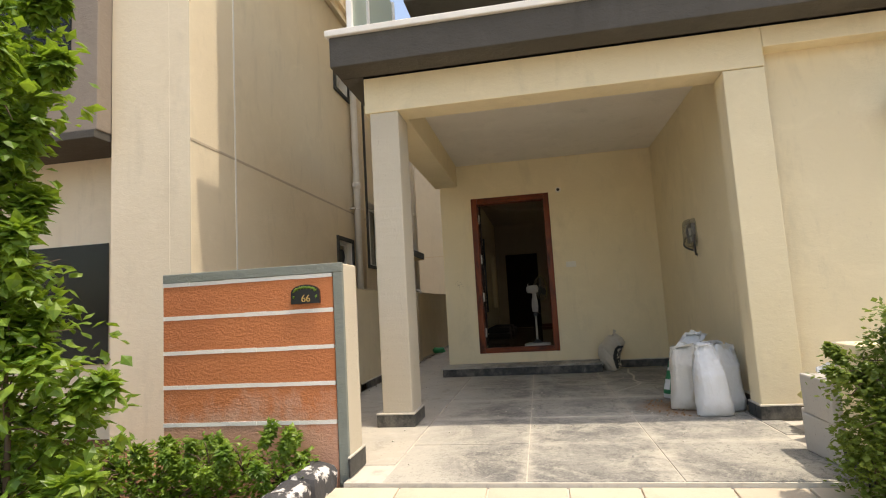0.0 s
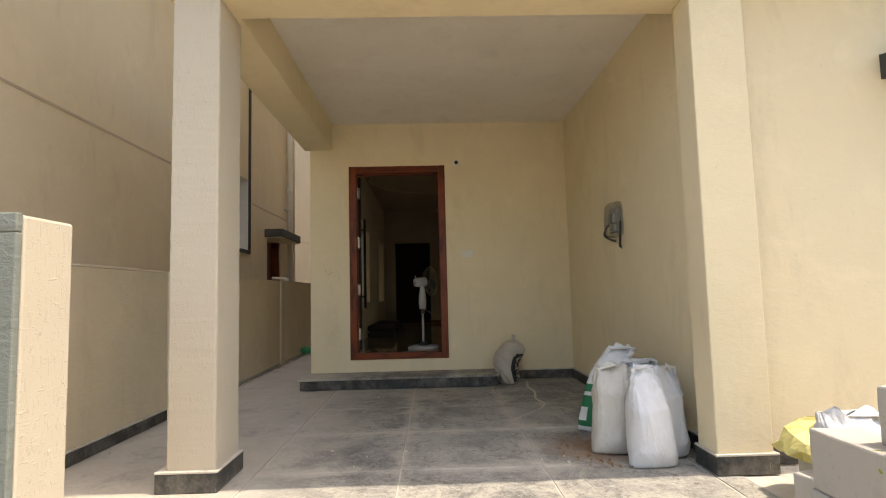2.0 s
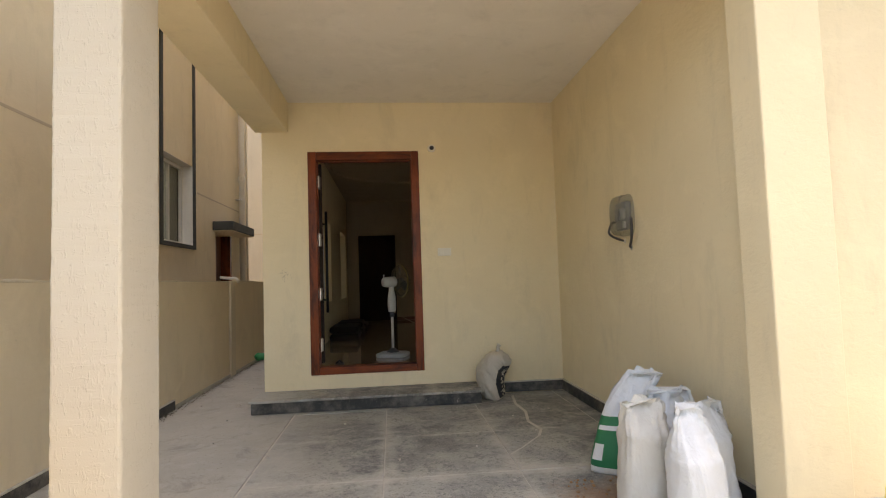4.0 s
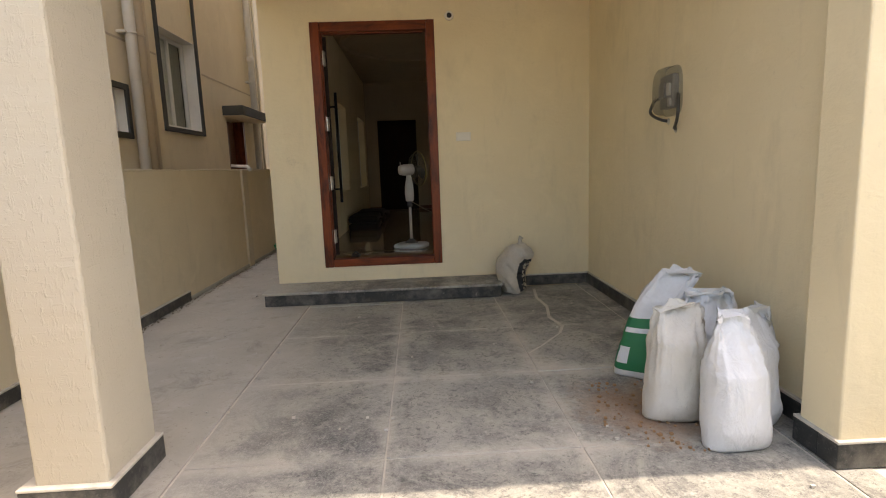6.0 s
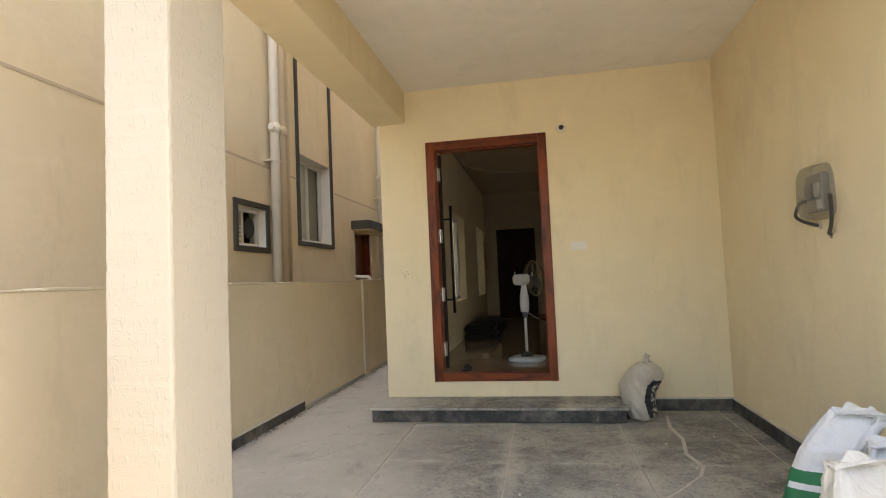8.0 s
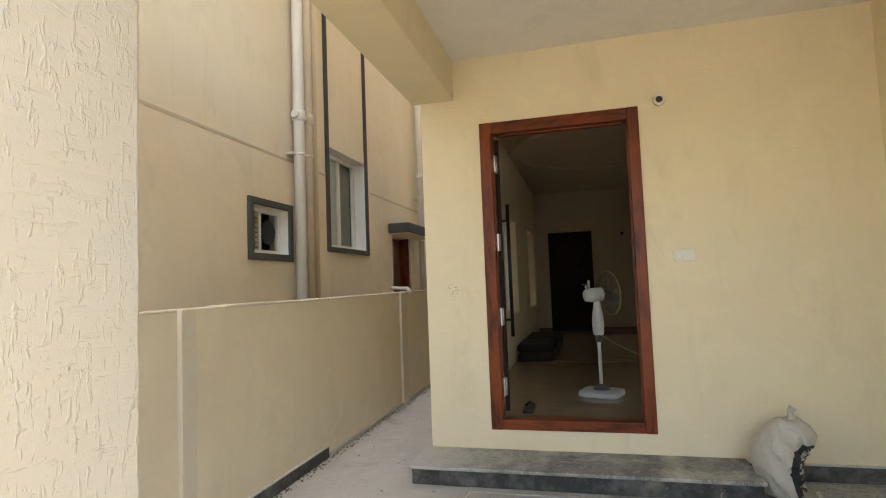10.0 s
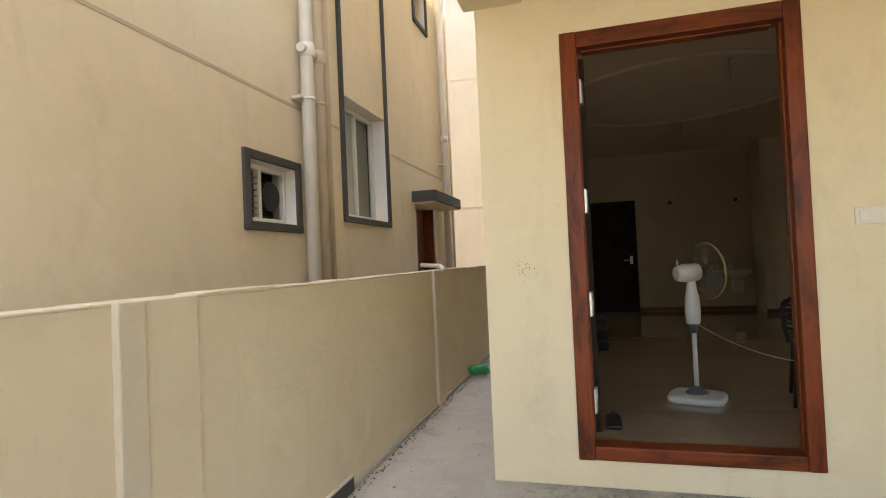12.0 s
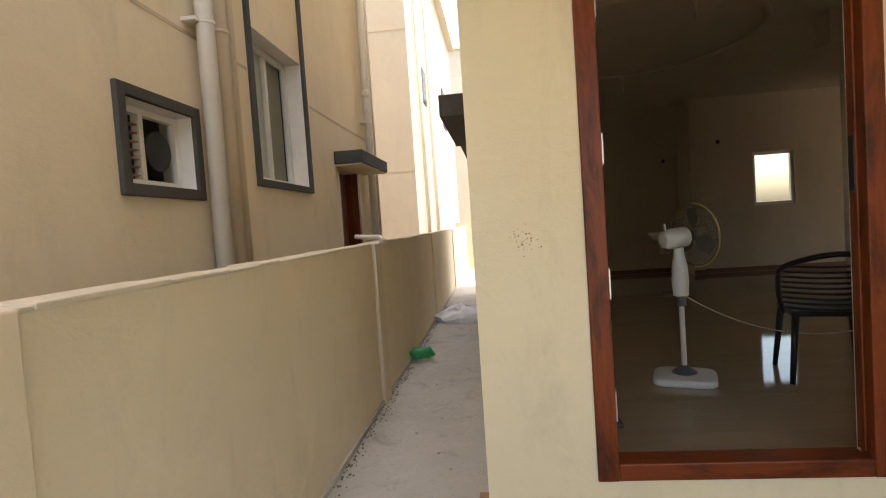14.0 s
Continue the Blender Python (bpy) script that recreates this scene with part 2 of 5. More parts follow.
PVC = simple("pale_pvc", (0.68, 0.63, 0.54), 0.45)
PVCTAN = simple("painted_pipe", (0.60, 0.49, 0.34), 0.6)
UPVC = simple("white_window_frame", (0.74, 0.73, 0.69), 0.4, dirt=0.15)
STEEL = simple("brushed_steel", (0.62, 0.60, 0.57), 0.35, 1.0)
BLACKMETAL = simple("black_metal", (0.018, 0.018, 0.018), 0.4, 0.3)
BLACKPLASTIC = simple("black_plastic", (0.015, 0.015, 0.016), 0.45)
CABLE = simple("black_cable", (0.02, 0.02, 0.02), 0.5)
FANWHITE = simple("white_fan_plastic", (0.74, 0.72, 0.66), 0.4, dirt=0.25)
FANGREY = simple("grey_fan_plastic", (0.10, 0.105, 0.11), 0.45)
WIRE = simple("cream_flex", (0.55, 0.48, 0.34), 0.5)
CAGE = simple("fan_guard_wire", (0.20, 0.17, 0.11), 0.4, 0.6)
PLATE = simple("white_switch_plate", (0.74, 0.70, 0.60), 0.35, dirt=0.1)
DARKCUSHION = simple("dark_brown_cloth", (0.022, 0.018, 0.016), 0.95, 0, 200, 0.004)
# near-black colour that stands in for the shade of unlit rooms
SHADEIN = simple("room_shade", (0.05, 0.047, 0.042), 0.9)
BAGPRINT = simple("black_print", (0.03, 0.03, 0.03), 0.7)
GREENPRINT = simple("green_print", (0.012, 0.17, 0.065), 0.55, dirt=0.2)
BLUEPRINT = simple("navy_print", (0.05, 0.06, 0.10), 0.6)
PLATEBLACK = simple("black_stone_plate", (0.015, 0.015, 0.015), 0.25)
GOLD = simple("gold_paint", (0.60, 0.38, 0.12), 0.4, 0.4)
BARK = simple("bark", (0.14, 0.095, 0.06), 0.9, 0, 40, 0.01)
GREENBOTTLE = simple("green_plastic", (0.015, 0.30, 0.09), 0.3)
FARLOUVRE = simple("brown_louvre", (0.30, 0.16, 0.10), 0.7)
RUST = simple("rust_patch", (0.34, 0.20, 0.10), 0.9)
LINE = simple("groove_paint", (0.52, 0.43, 0.31), 0.9)


def sack(name, colour, dirt, print_colour=None):
    s = Mat(name, colour, 0.55, spec=0.35)
    s.mix(s.ramp(s.noise(5, 6, 0.7), 0.48, 0.72), dirt, 0.6)
    s.bump(s.noise(8, 5, 0.6, (1, 1, 0.7), distort=1.6), 0.6, 0.02)
    s.bump(s.ramp(s.noise(5, 3, 0.5, (1.6, 1.6, 0.5), distort=2.5), 0.42, 0.58), 0.22, 0.015)
    s.bump(s.noise(420, 1, 0.5, (1, 1, 0.5)), 0.2, 0.001)
    s.b.inputs["Subsurface Weight"].default_value = 0.0
    return s.m


SACKWHITE = sack("white_woven_sack", (0.74, 0.745, 0.73), (0.60, 0.585, 0.54))
SACKDUST = sack("dusty_woven_sack", (0.66, 0.63, 0.555), (0.50, 0.45, 0.36))
SACKGREY = sack("grey_cement_sack", (0.50, 0.455, 0.37), (0.36, 0.32, 0.26))
SACKYELLOW = sack("yellow_plastic_sheet", (0.66, 0.59, 0.22), (0.55, 0.48, 0.18))


def leaf_material(name, colour, light):
    s = Mat(name, colour, 0.42, spec=0.4)
    s.mix(s.ramp(s.noise(7, 3, 0.6), 0.4, 0.7), light, 0.9)
    s.mix(s.ramp(s.noise(40, 2, 0.6), 0.5, 0.75), tuple(k * 0.5 for k in colour), 0.6)
    tr = s.t.nodes.new("ShaderNodeBsdfTranslucent")
    tr.inputs["Color"].default_value = (light[0] * 1.4, light[1] * 1.5, light[2], 1)
    mx = s.t.nodes.new("ShaderNodeMixShader")
    mx.inputs[0].default_value = 0.3
    s.t.links.new(s.b.outputs[0], mx.inputs[1])
    s.t.links.new(tr.outputs[0], mx.inputs[2])
    s.t.links.new(mx.outputs[0], s.t.nodes["Material Output"].inputs["Surface"])
    return s.m


LEAF = leaf_material("bright_leaf", (0.085, 0.165, 0.02), (0.24, 0.34, 0.038))
LEAFDARK = leaf_material("dark_leaf", (0.09, 0.14, 0.025), (0.24, 0.30, 0.055))
GRASS = leaf_material("lawn_grass", (0.09, 0.19, 0.03), (0.16, 0.28, 0.05))


def glass(name, tint, rough=0.02, clear=0.5, through_tint=0.76):
    """A pane: part see-through, part gloss."""
    m = bpy.data.materials.new(name)
    m.use_nodes = True
    t = m.node_tree
    b = t.nodes["Principled BSDF"]
    b.inputs["Base Color"].default_value = (*tint, 1)
    b.inputs["Roughness"].default_value = rough
    b.inputs["Specular IOR Level"].default_value = 0.35
    see = t.nodes.new("ShaderNodeBsdfTransparent")
    see.inputs["Color"].default_value = (through_tint, through_tint * 1.02, through_tint, 1)
    mx = t.nodes.new("ShaderNodeMixShader")
    mx.inputs[0].default_value = clear
    t.links.new(b.outputs[0], mx.inputs[1])
    t.links.new(see.outputs[0], mx.inputs[2])
    t.links.new(mx.outputs[0], t.nodes["Material Output"].inputs["Surface"])
    return m


PANE = glass("window_glass", (0.02, 0.022, 0.02), 0.03, 0.45)
CLEARPANE = glass("clear_window_glass", (0.03, 0.032, 0.03), 0.02, 0.92, 0.95)
# pane darkened and dulled to stand in for a dark reflection and interior
DARKPANE = glass("darkened_window_glass", (0.018, 0.017, 0.012), 0.12, 0.3)
DARKPANE.node_tree.nodes["Principled BSDF"].inputs["Specular IOR Level"].default_value = 0.12
GREENPANE = glass("frosted_green_glass", (0.50, 0.58, 0.50), 0.25, 0.2)
METERCASE = glass("clear_meter_cover", (0.42, 0.38, 0.31), 0.06, 0.74)

f = Mat("polished_marble_tile", (0.37, 0.275, 0.17), 0.05, spec=0.5)
f.mix(f.ramp(f.noise(1.6, 7, 0.65, (0.5, 2.0, 1), distort=1.4), 0.48, 0.68), (0.27, 0.20, 0.125), 0.45)
f.mix(f.ramp(f.noise(5, 6, 0.7, (0.6, 2.5, 1), distort=1.0), 0.52, 0.7), (0.44, 0.35, 0.25), 0.35)
f.gloss(f.noise(3, 5), 0.015, 0.09)
MARBLE = f.m


# ---- mesh tools ----
class Shape:
    """Collects boxes, tubes and lofts into one mesh."""

    def __init__(self):
        self.bm = bmesh.new()

    def box(self, x0, x1, y0, y1, z0, z1, bevel=0.0, mat=0, matrix=None):
        made = bmesh.ops.create_cube(self.bm, size=1.0)["verts"]
        for v in made:
            v.co = Vector(((x0 + x1) / 2 + v.co.x * (x1 - x0), (y0 + y1) / 2 + v.co.y * (y1 - y0), (z0 + z1) / 2 + v.co.z * (z1 - z0)))
        faces = set(fc for v in made for fc in v.link_faces)
        for fc in faces:
            fc.material_index = mat
        if bevel:
            edges = list(set(e for v in made for e in v.link_edges))
            got = bmesh.ops.bevel(self.bm, geom=edges, offset=bevel, segments=2, affect="EDGES", profile=0.5)
            made = list(set(made_v for fc in got["faces"] for made_v in fc.verts) | set(v for v in made if v.is_valid))
            for fc in set(fc for v in made for fc in v.link_faces):
                fc.material_index = mat
        if matrix is not None:
            for v in made:
                v.co = matrix @ v.co
        return self

    def tube(self, points, radius, sides=10, mat=0, caps=True):
        """A round bar along points; radius a number or one for each point."""
        pts = [Vector(p) for p in points]
        radii = radius if isinstance(radius, (list, tuple)) else [radius] * len(pts)
        rings = []
        side = None
        for i, p in enumerate(pts):
            d = (pts[min(i + 1, len(pts) - 1)] - pts[max(i - 1, 0)]).normalized()
            if side is None or abs(side.dot(d)) > 0.95:
                side = d.orthogonal().normalized()
            side = (side - d * side.dot(d)).normalized()
            other = d.cross(side)
            rings.append([self.bm.verts.new(p + (side * math.cos(a) + other * math.sin(a)) * radii[i]) for a in (2 * math.pi * k / sides for k in range(sides))])
        for a, b in zip(rings, rings[1:]):
            for k in range(sides):
                fc = self.bm.faces.new((a[k], a[(k + 1) % sides], b[(k + 1) % sides], b[k]))
                fc.material_index, fc.smooth = mat, True
        if caps:
            for ring in (rings[0][::-1], rings[-1]):
                self.bm.faces.new(ring).material_index = mat
        return self

    def loft(self, rings, mat=0, close=True, smooth=True):
        """Skin rings of points."""
        rows = [[self.bm.verts.new(p) for p in ring] for ring in rings]
        n = len(rows[0])
        for a, b in zip(rows, rows[1:]):
            for k in range(n if close else n - 1):
                fc = self.bm.faces.new((a[k], a[(k + 1) % n], b[(k + 1) % n], b[k]))
                fc.material_index, fc.smooth = mat, smooth
        return rows

    def cap(self, row, mat=0):
        fc = self.bm.faces.new(row)
        fc.material_index = mat
        return self

    def ob(self, name, mats, parent=None, base=(0, 0, 0)):
        bmesh.ops.recalc_face_normals(self.bm, faces=self.bm.faces)
        data = bpy.data.meshes.new(name)
        shift = Vector(base)
        if parent is not None:
            shift = shift + parent.location
        bmesh.ops.translate(self.bm, verts=self.bm.verts, vec=-shift)
        self.bm.to_mesh(data)
        self.bm.free()
        for m in mats if isinstance(mats, (list, tuple)) else [mats]:
            data.materials.append(m)
        ob = new(name, data)
        ob.location = base
        if parent is not None:
            ob.parent = parent
        return ob


def thing(name, base, label, category, group="", kind=""):
    """An empty at a thing's base, to hold its parts."""
    ob = new(name)
    ob.location = base
    ob.empty_display_size = 0.1
    return tagged(ob, label, category, group, kind)


def block(name, x0, x1, y0, y1, z0, z1, mat, parent=None, bevel=0.006):
    ob = Shape().box(x0, x1, y0, y1, z0, z1, bevel).ob(name, mat, parent, ((x0 + x1) / 2, (y0 + y1) / 2, z0) if parent is None else (0, 0, 0))
    return ob


def structure(ob, label, category="structure"):
    return tagged(ob, label, category, kind="structure")


def wall(name, axis, at, thick, a0, a1, z0, z1, holes, mat, label):
    """A wall along x or y with rectangular holes (a, b, low, high) cut right through it."""
    s = Shape()
    cuts_a = sorted({a0, a1, *[v for h in holes for v in h[:2]]})
    cuts_z = sorted({z0, z1, *[v for h in holes for v in h[2:]]})
    for i in range(len(cuts_a) - 1):
        run = []
        for j in range(len(cuts_z) - 1):
            ma, mz = (cuts_a[i] + cuts_a[i + 1]) / 2, (cuts_z[j] + cuts_z[j + 1]) / 2
            if any(h[0] < ma < h[1] and h[2] < mz < h[3] for h in holes):
                run.append(None)
            elif run and run[-1]:
                run[-1] = (run[-1][0], cuts_z[j + 1])
            else:
                run.append((cuts_z[j], cuts_z[j + 1]))
        for part in filter(None, run):
            if axis == "x":
                s.box(cuts_a[i], cuts_a[i + 1], at, at + thick, *part)
            else:
                s.box(at, at + thick, cuts_a[i], cuts_a[i + 1], *part)
    return structure(s.ob(name, mat), label, "wall")


def arc(p, q, sag, n=14):
    """Points of a hanging line from p to q."""
    p, q = Vector(p), Vector(q)
    return [p.lerp(q, k / n) - Vector((0, 0, sag * 4 * (k / n) * (1 - k / n))) for k in range(n + 1)]


# ---- ground ----
structure(Shape().box(-400, 400, -400, 400, -0.5, -0.004).ob("ground", ROAD), "street ground out of view, its pale concrete tone set for bounced light", "ground")
ramp = Shape()
ramp.loft([[(-1.35, -1.2, z0), (1.55, -1.2, z0), (1.55, 3.04, z1), (-1.35, 3.04, z1)] for z0, z1 in ((-0.2, -0.1), (0.03, 0.37))], smooth=False)
ramp.bm.verts.ensure_lookup_table()
ramp.cap(ramp.bm.verts[4:8]).cap(ramp.bm.verts[0:4][::-1])
drive = structure(ramp.ob("pavement", JOINT), "sloping drive of cream paving stones", "pavement")
structure(Shape().box(-2.30, -1.04, 3.38, 22.0, 0.0, FLOOR - 0.002, 0.004).ob("floor_passage", CEMENT), "dusty grey cement passage floor", "floor")
porch_floor = structure(Shape().box(-1.04, 1.66, 3.04, 7.9, 0.0, FLOOR - 0.008).box(1.66, 8.0, 3.2, 4.6, 0.0, FLOOR - 0.008).box(-1.26, -1.04, 3.04, 3.38, 0.0, FLOOR - 0.008).ob("floor_porch", JOINT),
                        "porch floor of dusty dark granite slabs with cement joints", "floor")
structure(Shape().box(-12, -1.37, 0.6, 3.1, -0.3, 0.27).box(1.58, 12, 0.6, 3.1, -0.3, 0.27).box(-12, -2.5, 3.1, 30, -0.3, 0.25).ob("ground_bed", SOIL), "red soil planting bed beside the drive", "ground")

# ---- own house ----
wall("wall_front", "x", 7.79, 0.20, -1.407, 1.64, FLOOR - 0.1, 3.47, [(-0.95, 0.188, 0.675, 2.945)], CREAM, "cream plastered house wall with the main doorway")
structure(Shape().box(-1.405, 1.64, 7.80, 7.98, 3.474, 11.4).ob("wall_upper", CREAM), "cream plastered upper house wall", "wall")
wall("wall_porch_side", "y", 1.64, 0.2, 4.505, 7.79, FLOOR - 0.1, 3.47, [], CREAM, "cream plastered side wall of the porch")
wall("wall_street", "x", 4.585, 0.2, 1.84, 9.0, FLOOR - 0.1, 3.47, [(2.9, 4.6, 1.36, 2.54)], CREAM, "cream plastered street wall with a window")
wall("wall_passage", "y", -1.407, 0.2, 7.99, 16.0, FLOOR - 0.1, 3.62, [(10.75, 12.1, 1.28, 2.66), (13.9, 15.2, 1.25, 2.70)], CREAM, "cream plastered house wall along the passage")
wall("wall_back", "x", 15.6, 0.2, -1.207, 2.1, FLOOR - 0.1, 3.62, [], INNER, "plain painted back wall of the hall, its colour darkened for dimness")
wall("wall_back_near", "x", 15.1, 0.14, 2.1, 9.0, 0.6, 3.6, [(3.0, 3.66, 1.74, 2.63)], INNER, "painted hall wall with a small window, its colour darkened for dimness")
# closing wall out of view; its two openings are added to brighten the hall
wall("wall_east", "y", 9.0, 0.2, 4.5, 16.0, 0.0, 3.62, [(8.4, 10.4, 1.2, 2.9), (11.6, 14.2, 0.7, 2.9)], CREAM, "plain cream outer wall out of view, with openings added to light the hall")
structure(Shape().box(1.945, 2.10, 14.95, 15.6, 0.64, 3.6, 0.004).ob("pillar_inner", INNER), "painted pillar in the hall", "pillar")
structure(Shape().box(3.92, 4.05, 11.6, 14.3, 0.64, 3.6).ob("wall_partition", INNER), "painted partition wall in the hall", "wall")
structure(Shape().box(-1.2, 8.99, 7.99, 15.59, 0.45, 0.638).ob("floor_hall", MARBLE), "polished beige marble hall floor", "floor")
structure(Shape().box(1.86, 9.0, 4.72, 7.77, 0.30, 0.638).ob("floor_room", MARBLE), "beige marble room floor", "floor")
wall("wall_room", "x", 7.79, 0.19, 1.84, 8.99, 0.3, 3.47, [], SHADEIN, "plain inner room wall with the room's shade put into its colour")
structure(Shape().box(-1.2, 9.0, 8.0, 15.58, 3.60, 3.72).box(2.0, 8.9, 11.2, 11.45, 3.28, 3.60).ob("ceiling_hall", INNER), "painted hall ceiling with a beam, its colour darkened for dimness", "ceiling")
structure(Shape().box(-1.14, 1.64, 4.70, 7.789, 3.462, 3.52).ob("ceiling_porch", CEIL), "off-white painted porch ceiling", "ceiling")
structure(Shape().box(1.85, 9.0, 4.71, 7.78, 3.40, 3.47).ob("ceiling_room", SHADEIN), "plain room ceiling with the room's shade put into its colour", "ceiling")
# pillar, column and beams round the porch
structure(Shape().box(1.527, 1.84, 4.43, 4.64, FLOOR, 3.14, 0.008).ob("pillar", CREAM), "cream plastered square pillar at the porch wall", "pillar")
col = Shape().box(-1.43, -1.168, 4.44, 4.79, FLOOR, 3.15, 0.012)
bmesh.ops.subdivide_edges(col.bm, edges=[e for e in col.bm.edges if abs(e.verts[0].co.z - e.verts[1].co.z) > 1], cuts=110, use_grid_fill=True)
for v in col.bm.verts:
    if v.co.z < 3.1:
        v.co += 0.0025 * Vector(noise.noise_vector(v.co * 22))
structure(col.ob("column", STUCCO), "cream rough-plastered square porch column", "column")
structure(Shape().box(-1.47, 1.84, 4.425, 4.70, 3.145, 3.47, 0.006).ob("beam_front", CREAM), "cream plastered front beam of the porch", "beam")
structure(Shape().box(-1.47, -1.14, 4.70, 7.788, 3.15, 3.47, 0.006).ob("beam_side", CREAM), "cream plastered side beam of the porch", "beam")
structure(Shape().box(1.842, 9.2, 4.425, 4.70, 3.30, 3.47, 0.006).ob("beam_street", CREAM), "cream plastered ledge beam", "beam")
canopy = thing("roof_canopy", (0, 4.13, 3.474), "dark-painted flat porch canopy with a white top strip", "canopy", kind="structure")
Shape().box(-1.67, 9.3, 4.13, 4.40, 3.474, 3.74, 0.008).box(-1.67, 9.3, 4.40, 7.79, 3.53, 3.74, 0.004).box(-1.67, -1.47, 4.40, 7.79, 3.474, 3.53).ob("band", BAND, canopy)
Shape().box(-1.70, 9.3, 4.10, 7.79, 3.742, 3.80, 0.008).ob("strip", WHITE, canopy)
structure(Shape().box(-1.66, 9.0, 7.1, 7.78, 5.78, 5.95, 0.006).ob("roof_eave", BAND), "grey projecting slab of the upper storey", "eave")
structure(Shape().box(-1.405, 9.0, 7.99, 16.0, 3.73, 11.4).ob("wall_upper_storey", CREAM), "plain cream upper storey", "wall")
structure(Shape().box(-1.50, 9.3, 3.98, 7.79, 7.72, 7.90).box(-1.45, 9.3, 4.33, 7.79, 7.902, 12.0).ob("roof_upper", CREAM), "high projecting upper storey with a roof slab", "roof")
rail = thing("glass_rail", (-1.5, 4.9, 3.80), "frosted greenish glass rail on the canopy", "rail")
for y0, y1 in ((4.25, 4.71), (4.765, 5.745)):
    Shape().box(-1.512, -1.50, y0, y1, 3.82, 4.95).ob("pane", GREENPANE, rail)
for y0 in (4.2, 4.715, 5.75):
    Shape().box(-1.53, -1.48, y0, y0 + 0.045, 3.80, 4.98, 0.004).ob("post", UPVC, rail)
# skirting of black granite
for x0, x1, y0, y1, h in ((-1.476, -1.148, 4.415, 4.81, 0.10), (1.515, 1.86, 4.415, 4.52, 0.10), (1.515, 1.64, 4.52, 4.66, 0.10), (1.622, 1.64, 4.66, 7.79, 0.10),
                          (0.705, 1.622, 7.772, 7.79, 0.10), (-2.28, -2.262, 3.40, 7.80, 0.085), (1.86, 8.0, 4.567, 4.585, 0.10), (-1.25, -1.238, 3.10, 3.40, 0.11)):
    structure(Shape().box(x0, x1, y0, y1, FLOOR, FLOOR + h, 0.004).ob("baseboard", SKIRT), "chipped black granite skirting", "baseboard")
    structure(Shape().box(x0 - 0.002, x1 + 0.002, y0 - 0.002, y1, FLOOR + h, FLOOR + h + 0.012, 0.003).ob("trim", JOINT), "cement fillet over the skirting", "trim")
step = thing("doorstep", (-0.37, 7.36, FLOOR), "low entrance step with black granite riser and dusty grey top", "step", kind="structure")
Shape().box(-1.437, 0.70, 7.37, 7.79, FLOOR, 0.512, 0.004).ob("riser", SKIRT, step)
Shape().box(-1.455, 0.715, 7.35, 7.789, 0.513, 0.536, 0.005).ob("tread", GRANITE, step)

# ---- main door ----
door = thing("door_1", (-0.38, 7.85, 0.675), "open main door in a varnished red-brown wooden frame", "door", kind="structure")
Shape().box(-0.95, -0.865, 7.775, 7.90, 0.675, 2.945, 0.005).box(-0.925, -0.858, 7.84, 7.905, 0.76, 2.87, 0.004).ob("frame_left", WOOD, door)
Shape().box(0.112, 0.188, 7.775, 7.865, 0.675, 2.945, 0.005).box(0.104, 0.16, 7.825, 7.872, 0.76, 2.87, 0.004).ob("frame_right", WOOD, door)
Shape().box(-0.864, 0.111, 7.776, 7.90, 2.86, 2.944, 0.005).box(-0.84, 0.08, 7.84, 7.904, 2.852, 2.90, 0.004).ob("frame_head", WOODX, door)
Shape().box(-0.864, 0.111, 7.776, 7.90, 0.676, 0.748, 0.006).ob("frame_sill", WOODX, door)
swing = Matrix.Translation((-0.87, 7.93, 0)) @ Matrix.Rotation(radians(10), 4, "Z") @ Matrix.Translation((0.87, -7.93, 0))
Shape().box(-0.870, -0.828, 7.93, 8.86, 0.775, 2.85, 0.004, matrix=swing).ob("leaf", DARKWOOD, door)
for z in (0.90, 1.42, 1.98, 2.58):
    Shape().box(-0.860, -0.846, 7.845, 7.925, z, z + 0.13, 0.002).tube([(-0.848, 7.905, z), (-0.848, 7.905, z + 0.13)], 0.009).ob("hinge", STEEL, door)
Shape().tube([(-0.885, 8.72, 1.25), (-0.885, 8.72, 2.45)], 0.016).tube([(-0.97, 8.72, 1.4), (-0.885, 8.72, 1.4)], 0.01).tube([(-0.97, 8.72, 2.3), (-0.885, 8.72, 2.3)], 0.01).ob("handle", BLACKMETAL, door)
Shape().box(0.100, 0.106, 7.83, 7.865, 1.80, 2.02, 0.002).ob("lock_plate", BLACKMETAL, door)
structure(Shape().box(0.176, 0.1872, 7.874, 7.995, 0.64, 2.93, 0.002).ob("trim_reveal", WHITE), "white plaster door reveal", "trim")

# ---- inside the hall ----
d = thing("door_2", (-0.45, 15.59, 0.64), "closed dark wooden inner door with a steel lever", "door", kind="structure")
Shape().box(-0.92, -0.02, 15.55, 15.598, 0.642, 2.74, 0.004).box(-0.82, -0.12, 15.53, 15.56, 0.70, 2.62, 0.006).ob("leaf", DARKWOOD, d)
Shape().tube([(-0.13, 15.53, 1.62), (-0.13, 15.48, 1.62), (-0.27, 15.47, 1.62)], 0.011).box(-0.155, -0.105, 15.52, 15.532, 1.55, 1.70, 0.003).ob("handle", STEEL, d)


